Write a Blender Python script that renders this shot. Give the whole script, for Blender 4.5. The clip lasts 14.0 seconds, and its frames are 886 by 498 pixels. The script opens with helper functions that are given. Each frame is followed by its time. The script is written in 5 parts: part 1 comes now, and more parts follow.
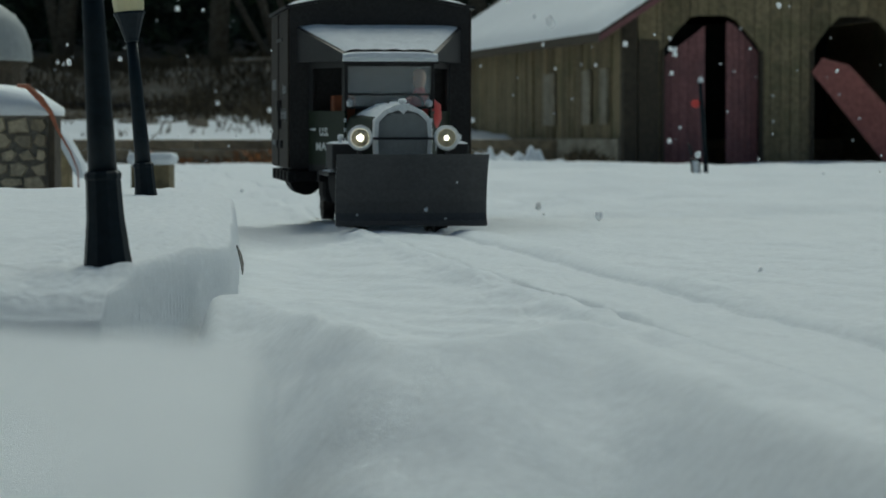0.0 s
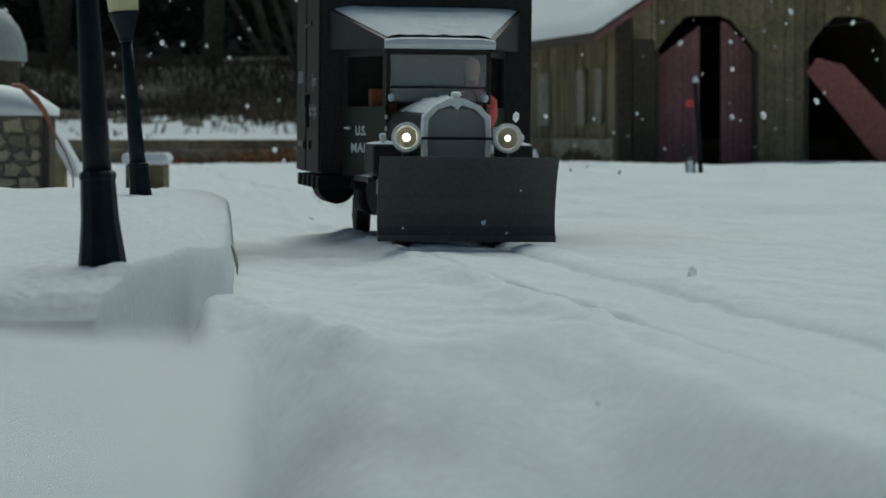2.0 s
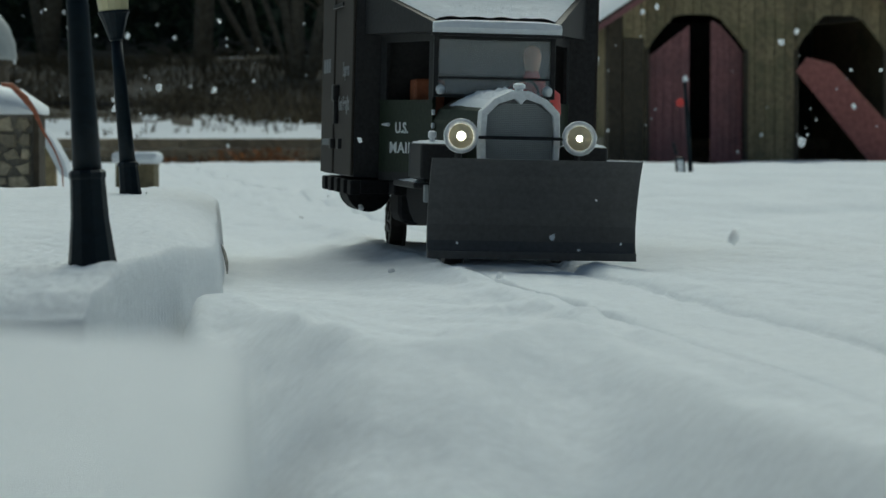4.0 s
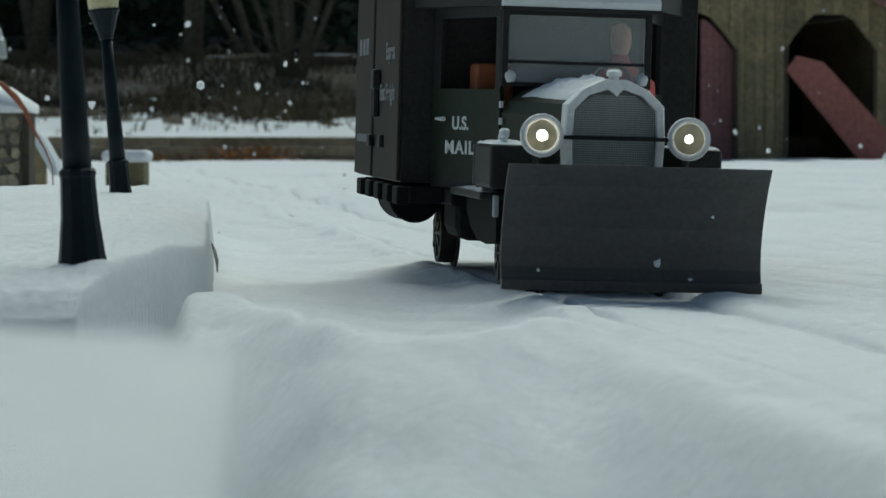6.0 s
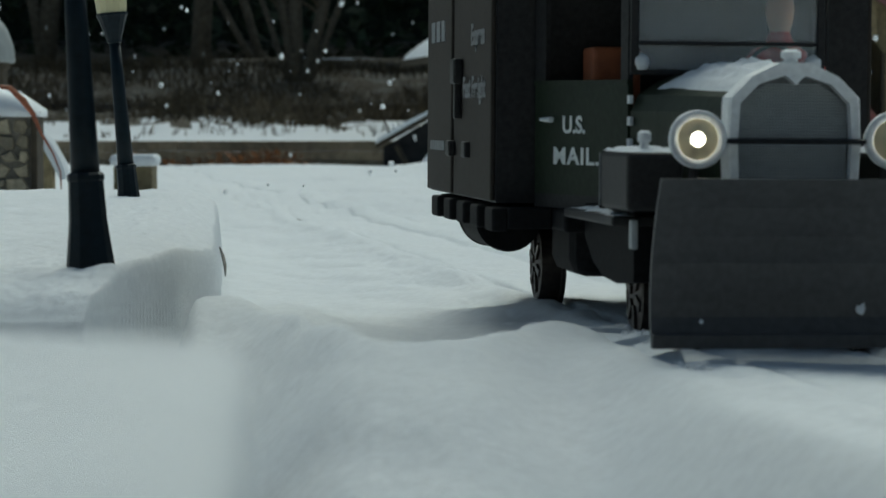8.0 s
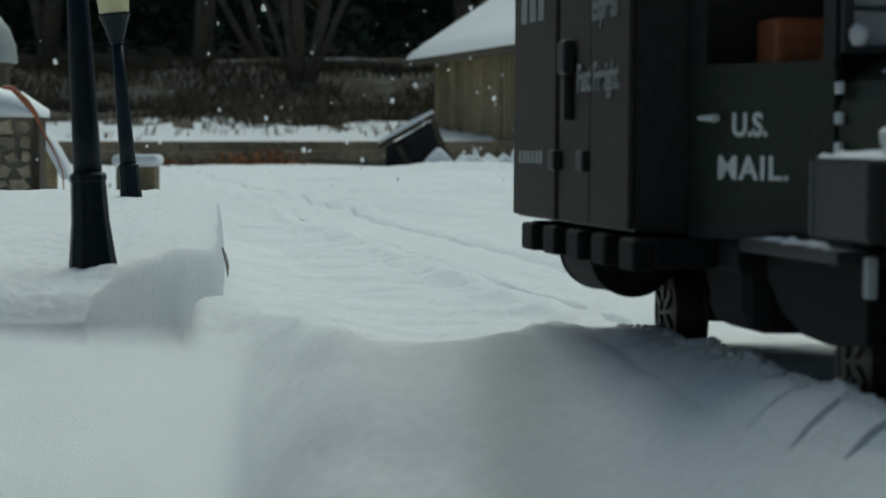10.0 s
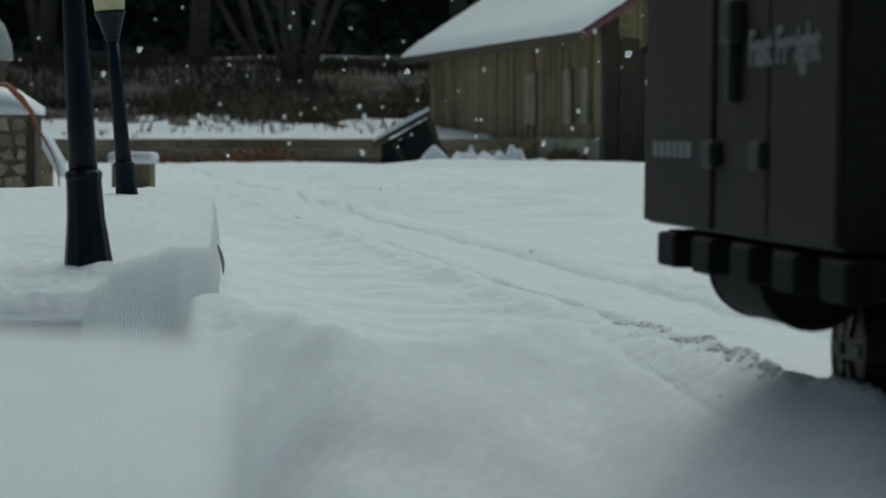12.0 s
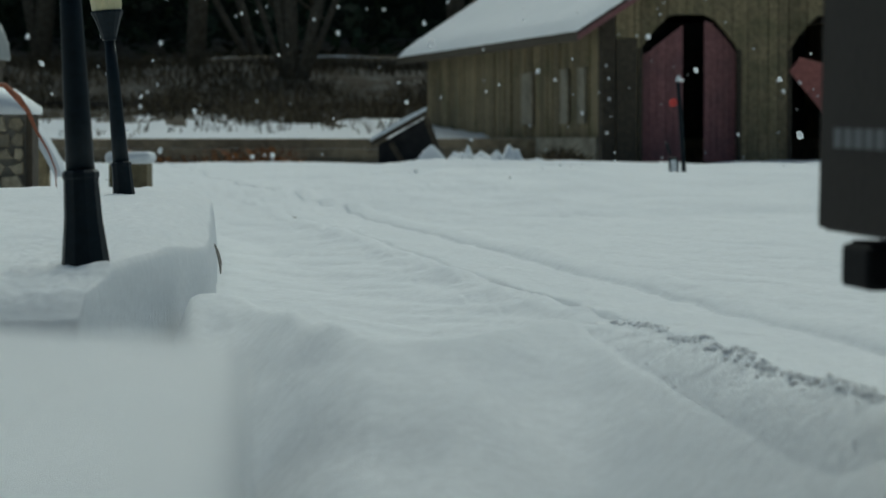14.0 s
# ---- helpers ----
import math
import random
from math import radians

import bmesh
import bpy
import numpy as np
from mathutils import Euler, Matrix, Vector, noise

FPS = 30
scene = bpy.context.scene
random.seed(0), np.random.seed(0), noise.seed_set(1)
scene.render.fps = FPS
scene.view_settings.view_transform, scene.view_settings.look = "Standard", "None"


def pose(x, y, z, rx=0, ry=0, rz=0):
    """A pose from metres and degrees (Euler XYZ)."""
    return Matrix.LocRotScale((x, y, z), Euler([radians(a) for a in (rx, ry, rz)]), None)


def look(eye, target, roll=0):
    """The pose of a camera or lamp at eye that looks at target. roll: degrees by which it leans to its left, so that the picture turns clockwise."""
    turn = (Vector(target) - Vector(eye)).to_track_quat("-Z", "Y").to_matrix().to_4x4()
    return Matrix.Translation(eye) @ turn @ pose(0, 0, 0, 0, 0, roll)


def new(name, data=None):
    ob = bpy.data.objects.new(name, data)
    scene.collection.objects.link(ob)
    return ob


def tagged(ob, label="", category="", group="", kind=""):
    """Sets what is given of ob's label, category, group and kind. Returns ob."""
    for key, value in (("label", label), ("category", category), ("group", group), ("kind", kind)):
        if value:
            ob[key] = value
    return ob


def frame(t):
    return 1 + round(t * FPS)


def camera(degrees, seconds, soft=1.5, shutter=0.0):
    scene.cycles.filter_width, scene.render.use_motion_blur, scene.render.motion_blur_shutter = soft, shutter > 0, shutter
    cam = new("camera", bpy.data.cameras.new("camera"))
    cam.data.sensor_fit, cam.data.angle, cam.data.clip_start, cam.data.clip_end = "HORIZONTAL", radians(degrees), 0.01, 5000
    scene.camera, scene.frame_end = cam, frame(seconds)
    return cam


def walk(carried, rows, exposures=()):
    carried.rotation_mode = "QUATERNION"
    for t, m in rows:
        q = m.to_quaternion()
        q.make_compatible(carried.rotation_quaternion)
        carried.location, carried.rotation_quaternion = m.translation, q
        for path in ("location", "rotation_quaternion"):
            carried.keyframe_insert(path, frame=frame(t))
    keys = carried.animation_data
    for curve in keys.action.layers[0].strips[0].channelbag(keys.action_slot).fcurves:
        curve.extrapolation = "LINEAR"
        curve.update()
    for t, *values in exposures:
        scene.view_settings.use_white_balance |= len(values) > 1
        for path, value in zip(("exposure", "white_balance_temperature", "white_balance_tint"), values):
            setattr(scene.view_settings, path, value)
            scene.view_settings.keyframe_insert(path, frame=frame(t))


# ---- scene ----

# ================= camera =================
cam = camera(17.823, 14.0, soft=1.5)
cam.data.dof.use_dof = True
cam.data.dof.focus_distance = 1.10
cam.data.dof.aperture_fstop = 60.0
WALK = [
    (0.0, pose(0, 0, 0.05, 87.763, 0, 0.444)),
    (0.5, pose(0, 0, 0.05, 87.765, 0, 0.419)),
    (1.0, pose(0, 0, 0.05, 87.761, 0, 0.396)),
    (1.5, pose(0, 0, 0.05, 87.765, 0, 0.371)),
    (2.0, pose(0, 0, 0.05, 87.762, 0, 0.337)),
    (2.5, pose(0, 0, 0.05, 87.765, 0, 0.308)),
    (3.0, pose(0, 0, 0.05, 87.770, 0, 0.286)),
    (5.5, pose(0, 0, 0.05, 87.693, 0, -0.072)),
    (6.0, pose(0, 0, 0.05, 87.710, 0, -0.065)),
    (6.5, pose(0, 0, 0.05, 87.746, 0, 0.002)),
    (7.0, pose(0, 0, 0.05, 87.744, 0, -0.035)),
    (7.5, pose(0, 0, 0.05, 87.766, 0, 0.039)),
    (8.0, pose(0, 0, 0.05, 87.791, 0, 0.097)),
    (10.5, pose(0, 0, 0.05, 87.797, 0, 0.165)),
    (11.0, pose(0, 0, 0.05, 87.796, 0, 0.188)),
    (11.5, pose(0, 0, 0.05, 87.772, 0, 0.116)),
    (12.0, pose(0, 0, 0.05, 87.746, 0, 0.057)),
    (12.5, pose(0, 0, 0.05, 87.742, 0, 0.023)),
    (13.0, pose(0, 0, 0.05, 87.741, 0, -0.001)),
    (13.5, pose(0, 0, 0.05, 87.742, 0, 0.000)),
    (14.0, pose(0, 0, 0.05, 87.742, 0, -0.000)),
]
EXPOSURE = [(0.0, -0.40, 6190, -9), (3.2, -0.33, 6190, -9), (5.5, 0.01, 6190, -9), (6.5, -0.17, 6190, -9), (7.5, -0.21, 6190, -9), (8.2, -0.17, 6190, -9), (10.5, -0.23, 6190, -9), (12.5, -0.39, 6190, -9), (14.0, -0.37, 6190, -9)]
walk(cam, WALK, EXPOSURE)

# ================= daylight =================
world = bpy.data.worlds.new("winter_sky")
scene.world = world
world.use_nodes = True
wn = world.node_tree
sky = wn.nodes.new("ShaderNodeTexSky")
sky.sky_type = "NISHITA"
sky.sun_disc = False
sky.sun_elevation = radians(50)
sky.sun_rotation = radians(1)
sky.air_density, sky.dust_density = 1.0, 4.0
bg = wn.nodes["Background"]
bg.inputs["Strength"].default_value = 0.072
wn.links.new(sky.outputs["Color"], bg.inputs["Color"])
sun_data = bpy.data.lights.new("sun", "SUN")
sun_data.energy, sun_data.angle, sun_data.color = 1.6, radians(60), (1.0, 0.98, 0.95)
sun = new("sun", sun_data)
sun.matrix_basis = look((0.1, 2.35, 2.8), (0, 0, 0))


# ================= materials =================
def mat(name, color, rough=0.6, metal=0.0, grain=300.0, vary=0.25, bump=0.3, stain=40.0, second=None, amount=0.35, island=0.0, glow=None, gloss=0.5, detail=4, rugged=0.5):
    """Two scales of variation on the colour, a fine relief, and a worn second colour."""
    m = bpy.data.materials.new(name)
    m.use_nodes = True
    nt = m.node_tree
    b = nt.nodes["Principled BSDF"]
    tc = nt.nodes.new("ShaderNodeTexCoord")

    def tex(scale, detail):
        n = nt.nodes.new("ShaderNodeTexNoise")
        n.inputs["Scale"].default_value, n.inputs["Detail"].default_value = scale, detail
        nt.links.new(tc.outputs["Object"], n.inputs["Vector"])
        return n

    fine, large = tex(grain, detail), tex(stain, 3)
    fine.inputs["Roughness"].default_value = rugged
    c = tuple(color)
    lo = tuple(v * (1 - vary) for v in c)
    hi = tuple(min(1, v * (1 + vary)) for v in c)
    r1 = nt.nodes.new("ShaderNodeValToRGB")
    r1.color_ramp.elements[0].position, r1.color_ramp.elements[1].position = 0.3, 0.7
    r1.color_ramp.elements[0].color, r1.color_ramp.elements[1].color = (*lo, 1), (*hi, 1)
    nt.links.new(fine.outputs["Fac"], r1.inputs["Fac"])
    mix = nt.nodes.new("ShaderNodeMixRGB")
    r2 = nt.nodes.new("ShaderNodeValToRGB")
    r2.color_ramp.elements[0].position, r2.color_ramp.elements[1].position = 0.45, 0.7
    r2.color_ramp.elements[0].color = (0, 0, 0, 1)
    r2.color_ramp.elements[1].color = (amount, amount, amount, 1)
    nt.links.new(large.outputs["Fac"], r2.inputs["Fac"])
    nt.links.new(r2.outputs["Color"], mix.inputs["Fac"])
    nt.links.new(r1.outputs["Color"], mix.inputs["Color1"])
    s2 = second or tuple(v * 0.7 for v in c)
    mix.inputs["Color2"].default_value = (*s2, 1)
    out = mix.outputs["Color"]
    if island:
        gi = nt.nodes.new("ShaderNodeNewGeometry")
        oi = nt.nodes.new("ShaderNodeObjectInfo")
        add = nt.nodes.new("ShaderNodeMath")
        add.operation = "ADD"
        nt.links.new(gi.outputs["Random Per Island"], add.inputs[0])
        nt.links.new(oi.outputs["Random"], add.inputs[1])
        fr = nt.nodes.new("ShaderNodeMath")
        fr.operation = "FRACT"
        nt.links.new(add.outputs[0], fr.inputs[0])
        hsv = nt.nodes.new("ShaderNodeHueSaturation")
        mr = nt.nodes.new("ShaderNodeMapRange")
        mr.inputs["To Min"].default_value, mr.inputs["To Max"].default_value = 1 - island, 1 + island
        nt.links.new(fr.outputs[0], mr.inputs["Value"])
        nt.links.new(mr.outputs["Result"], hsv.inputs["Value"])
        nt.links.new(out, hsv.inputs["Color"])
        out = hsv.outputs["Color"]
    nt.links.new(out, b.inputs["Base Color"])
    b.inputs["Roughness"].default_value, b.inputs["Metallic"].default_value = rough, metal
    b.inputs["Specular IOR Level"].default_value = gloss
    if bump:
        bp = nt.nodes.new("ShaderNodeBump")
        bp.inputs["Strength"].default_value, bp.inputs["Distance"].default_value = bump, 0.6 / grain
        nt.links.new(fine.outputs["Fac"], bp.inputs["Height"])
        nt.links.new(bp.outputs["Normal"], b.inputs["Normal"])
    if glow:
        b.inputs["Emission Color"].default_value = (*glow[0], 1)
        b.inputs["Emission Strength"].default_value = glow[1]
    return m


SNOW = mat("snow", (0.81, 0.838, 0.863), 0.85, grain=240, vary=0.08, bump=0.5, stain=14, second=(0.765, 0.80, 0.83), amount=0.4, detail=9, rugged=0.78, gloss=0.12)
BANK = mat("dead_grass_bank", (0.065, 0.052, 0.033), 0.9, grain=60, vary=0.5, bump=0.8, stain=9, second=(0.50, 0.52, 0.53), amount=0.2)
IRON = mat("post_paint", (0.006, 0.012, 0.017), 0.42, grain=500, vary=0.25, bump=0.1, stain=70, second=(0.010, 0.018, 0.023), gloss=0.18)
BLACK = mat("black_paint", (0.026, 0.026, 0.027), 0.45, grain=600, vary=0.3, bump=0.1, stain=60, second=(0.018, 0.018, 0.02), gloss=0.22)
PLOW = mat("plow_paint", (0.056, 0.057, 0.059), 0.42, grain=500, vary=0.2, bump=0.06, stain=45, second=(0.072, 0.073, 0.076), amount=0.5, gloss=0.4)
BOXP = mat("box_paint", (0.041, 0.035, 0.030), 0.65, grain=400, vary=0.15, bump=0.1, stain=35, second=(0.049, 0.042, 0.036), amount=0.6, gloss=0.16)
GREEN = mat("green_paint", (0.020, 0.030, 0.017), 0.48, grain=500, vary=0.2, bump=0.1, stain=50, gloss=0.22)
STEEL = mat("silver_paint", (0.84, 0.86, 0.87), 0.4, metal=0.0, grain=500, vary=0.1, bump=0.1, stain=80)
MESHM = mat("grille_metal", (0.42, 0.45, 0.46), 0.5, metal=0.0, grain=400, vary=0.1, bump=0.0, stain=80)
LETTER = mat("white_lettering", (0.82, 0.84, 0.82), 0.6, grain=900, vary=0.08, bump=0.0, stain=200)
FADED = mat("faded_lettering", (0.20, 0.21, 0.22), 0.6, grain=900, vary=0.12, bump=0.0, stain=200)
LENS = mat("lamp_reflector", (0.74, 0.66, 0.46), 0.35, metal=0.1, grain=300, vary=0.05, bump=0.0, stain=60)
BULB = mat("bulb_glow", (1, 0.95, 0.9), 0.4, grain=100, vary=0.0, bump=0.0, stain=50, amount=0.0, glow=((1.0, 0.84, 0.70), 9.0))
SEATM = mat("orange_crate_wood", (0.30, 0.09, 0.035), 0.6, grain=300, vary=0.2, bump=0.2, stain=60)
REDC = mat("red_plastic", (0.68, 0.07, 0.06), 0.5, grain=300, vary=0.1, bump=0.0, stain=60)
TAN = mat("tan_plastic", (0.80, 0.46, 0.30), 0.5, grain=300, vary=0.1, bump=0.0, stain=60)
WOOD = mat("weathered_boards", (0.26, 0.205, 0.115), 0.85, grain=120, vary=0.3, bump=0.5, stain=14, second=(0.135, 0.125, 0.06), amount=0.7, island=0.24)
WOODD = mat("dark_boards", (0.07, 0.055, 0.035), 0.85, grain=120, vary=0.3, bump=0.5, stain=16, island=0.2)
REDW = mat("red_door_boards", (0.26, 0.115, 0.112), 0.8, grain=120, vary=0.22, bump=0.4, stain=14, second=(0.17, 0.085, 0.085), amount=0.6, island=0.10)
PINKW = mat("faded_red_panel", (0.34, 0.125, 0.105), 0.8, grain=120, vary=0.2, bump=0.4, stain=14, island=0.1)
# Near-black colour for the shade inside the barn and under the ramp.
SHADEBLK = mat("shade_black", (0.030, 0.031, 0.032), 0.9, grain=60, vary=0.3, bump=0.0, stain=9, gloss=0.22)
STONE = mat("field_stone", (0.34, 0.29, 0.20), 0.85, grain=260, vary=0.25, bump=0.5, stain=60, second=(0.20, 0.19, 0.16), island=0.45)
MORTAR = mat("mortar", (0.20, 0.185, 0.155), 0.9, grain=300, vary=0.25, bump=0.5, stain=50)
GREYR = mat("grey_roof_metal", (0.36, 0.38, 0.37), 0.6, grain=120, vary=0.1, bump=0.1, stain=20)
TIMBER = mat("retaining_timber", (0.27, 0.215, 0.14), 0.85, grain=70, vary=0.3, bump=0.5, stain=7, second=(0.09, 0.07, 0.045), amount=0.7, island=0.2)
LEAF = mat("evergreen_leaf", (0.038, 0.052, 0.028), 0.6, grain=40, vary=0.4, bump=0.0, stain=2.5, island=0.6, gloss=0.22)
BARK = mat("bark", (0.145, 0.118, 0.082), 0.9, grain=60, vary=0.35, bump=0.7, stain=6, second=(0.075, 0.068, 0.055))
GRASS = mat("dead_grass", (0.105, 0.082, 0.048), 0.9, grain=60, vary=0.3, bump=0.0, stain=5, island=0.5)
LITTER = mat("fallen_leaves", (0.24, 0.10, 0.035), 0.8, grain=80, vary=0.3, bump=0.0, stain=9, second=(0.12, 0.08, 0.04), amount=0.7, island=0.5)
TWIG = mat("orange_stem", (0.35, 0.11, 0.05), 0.6, grain=300, vary=0.3, bump=0.2, stain=50)
RAIL = mat("rail_steel", (0.06, 0.05, 0.045), 0.5, metal=0.6, grain=400, vary=0.3, bump=0.2, stain=50)
PLASTER = mat("worn_plaster", (0.36, 0.32, 0.24), 0.9, grain=160, vary=0.25, bump=0.4, stain=18, second=(0.17, 0.15, 0.11), amount=0.8)
# Black paint darkened further to carry the shade beneath the truck.
UNDERSHADE = mat("shade_dark_underframe_paint", (0.011, 0.011, 0.012), 0.7, grain=500, vary=0.3, bump=0.1, stain=60, gloss=0.12)
CORE = mat("radiator_core_metal", (0.14, 0.15, 0.155), 0.6, grain=500, vary=0.2, bump=0.0, stain=80)
AMBER = mat("amber_glass", (0.62, 0.56, 0.33), 0.3, grain=200, vary=0.05, bump=0.0, stain=60)

# An even grey mixed into the glass stands in for reflected sky.
glass = bpy.data.materials.new("sky_veiled_windscreen_glass")
glass.use_nodes = True
gt = glass.node_tree
gb = gt.nodes["Principled BSDF"]
gb.inputs["Base Color"].default_value = (0.60, 0.64, 0.65, 1)
gb.inputs["Roughness"].default_value = 0.22
clear = gt.nodes.new("ShaderNodeBsdfTransparent")
sky_veil = gt.nodes.new("ShaderNodeMixShader")
sky_veil.inputs["Fac"].default_value = 0.29
gt.links.new(clear.outputs[0], sky_veil.inputs[1])
gt.links.new(gb.outputs[0], sky_veil.inputs[2])
gt.links.new(sky_veil.outputs[0], gt.nodes["Material Output"].inputs["Surface"])


# ================= mesh helpers =================
def mesh_of(bm, name, material, smooth=False):
    me = bpy.data.meshes.new(name)
    bm.to_mesh(me)
    bm.free()
    for m in (material if isinstance(material, (list, tuple)) else [material]):
        me.materials.append(m)
    if smooth:
        me.shade_smooth()
    return me


def part(name, bm, material, parent=None, label="", smooth=False, m=None):
    ob = new(name, mesh_of(bm, name, material, smooth))
    if parent is not None:
        ob.parent = parent
    if m is not None:
        ob.matrix_basis = m
    return tagged(ob, label) if label else ob


def thing(name, label, category, group="", kind="", m=None):
    ob = new(name)
    ob.empty_display_size = 0.01
    if m is not None:
        ob.matrix_basis = m
    return tagged(ob, label, category, group, kind)


def box(bm, x0, x1, y0, y1, z0, z1, bevel=0.0, m=None):
    r = bmesh.ops.create_cube(bm, size=1.0)
    vs = r["verts"]
    for v in vs:
        v.co = Vector(((x0 + x1) / 2 + v.co.x * (x1 - x0), (y0 + y1) / 2 + v.co.y * (y1 - y0), (z0 + z1) / 2 + v.co.z * (z1 - z0)))
    if bevel:
        es = list({e for v in vs for e in v.link_edges})
        r2 = bmesh.ops.bevel(bm, geom=es, offset=bevel, segments=2, affect="EDGES", profile=0.5)
        vs = list({v for f in r2["faces"] for v in f.verts} | {v for v in vs if v.is_valid})
    if m is not None:
        bmesh.ops.transform(bm, matrix=m, verts=[v for v in vs if v.is_valid])
    return vs


def boxm(x0, x1, y0, y1, z0, z1, bevel=0.0, m=None):
    bm = bmesh.new()
    box(bm, x0, x1, y0, y1, z0, z1, bevel, m)
    return bm


def prism(outline, axis, a, b, bm=None):
    """A closed outline of 2D points pushed along an axis from a to b."""
    bm = bm or bmesh.new()

    def at(p, q):
        return {"x": (q, p[0], p[1]), "y": (p[0], q, p[1]), "z": (p[0], p[1], q)}[axis]

    lo = [bm.verts.new(at(p, a)) for p in outline]
    hi = [bm.verts.new(at(p, b)) for p in outline]
    n = len(outline)
    bm.faces.new(lo)
    bm.faces.new(hi[::-1])
    for i in range(n):
        bm.faces.new((lo[i], hi[i], hi[(i + 1) % n], lo[(i + 1) % n]))
    bmesh.ops.recalc_face_normals(bm, faces=bm.faces)
    return bm


def turned(profile, n=20, bm=None, m=None):
    """A profile of (radius, height) turned round z."""
    bm = bm or bmesh.new()
    rings = []
    for r, z in profile:
        rings.append([bm.verts.new((r * math.cos(2 * math.pi * i / n), r * math.sin(2 * math.pi * i / n), z)) for i in range(n)])
    for a, b in zip(rings, rings[1:]):
        for i in range(n):
            bm.faces.new((a[i], a[(i + 1) % n], b[(i + 1) % n], b[i]))
    bm.faces.new(rings[0][::-1])
    bm.faces.new(rings[-1])
    if m is not None:
        bmesh.ops.transform(bm, matrix=m, verts=[v for ring in rings for v in ring])
    bmesh.ops.recalc_face_normals(bm, faces=bm.faces)
    return bm


def tube(points, radii, n=8, bm=None):
    """A round bar through points with a radius at each."""
    bm = bm or bmesh.new()
    rings = []
    for i, p in enumerate(points):
        p = Vector(p)
        d = Vector(points[min(i + 1, len(points) - 1)]) - Vector(points[max(i - 1, 0)])
        q = d.to_track_quat("Z", "Y")
        rings.append([bm.verts.new(p + q @ Vector((radii[i] * math.cos(2 * math.pi * k / n), radii[i] * math.sin(2 * math.pi * k / n), 0))) for k in range(n)])
    for a, b in zip(rings, rings[1:]):
        for i in range(n):
            bm.faces.new((a[i], a[(i + 1) % n], b[(i + 1) % n], b[i]))
    bm.faces.new(rings[0][::-1])
    bm.faces.new(rings[-1])
    return bm


def loft(sections, bm=None, closed=True):
    """Sections of equally many points joined to a skin with end caps."""
    bm = bm or bmesh.new()
    rows = [[bm.verts.new(p) for p in s] for s in sections]
    n = len(rows[0])
    for a, b in zip(rows, rows[1:]):
        for i in range(n if closed else n - 1):
            bm.faces.new((a[i], a[(i + 1) % n], b[(i + 1) % n], b[i]))
    if closed:
        bm.faces.new(rows[0][::-1])
        bm.faces.new(rows[-1])
    bmesh.ops.recalc_face_normals(bm, faces=bm.faces)
    return bm


def letters(text, size, material, parent, m, name="lettering", squeeze=1.0, spacing=1.0):
    cu = bpy.data.curves.new(name, "FONT")
    cu.body, cu.size, cu.extrude, cu.align_x = text, size, 0.00008, "LEFT"
    cu.offset, cu.space_character = size * 0.028, spacing
    tmp = new(name + "_source", cu)
    dg = bpy.context.evaluated_depsgraph_get()
    me = bpy.data.meshes.new_from_object(tmp.evaluated_get(dg))
    bpy.data.objects.remove(tmp)
    me.materials.clear()
    me.materials.append(material)
    ob = new(name, me)
    ob.parent = parent
    ob.matrix_basis = m @ Matrix.Diagonal((squeeze, 1, 1, 1))
    return ob


def n2(x, y, z=0.0):
    return noise.noise(Vector((x, y, z)))


def sstep(a, b, v):
    u = min(1.0, max(0.0, (v - a) / (b - a)))
    return u * u * (3 - 2 * u)


# ================= the snowy ground =================
def track_x(y):
    return -0.031 - 0.1346 * (y - 1.597)


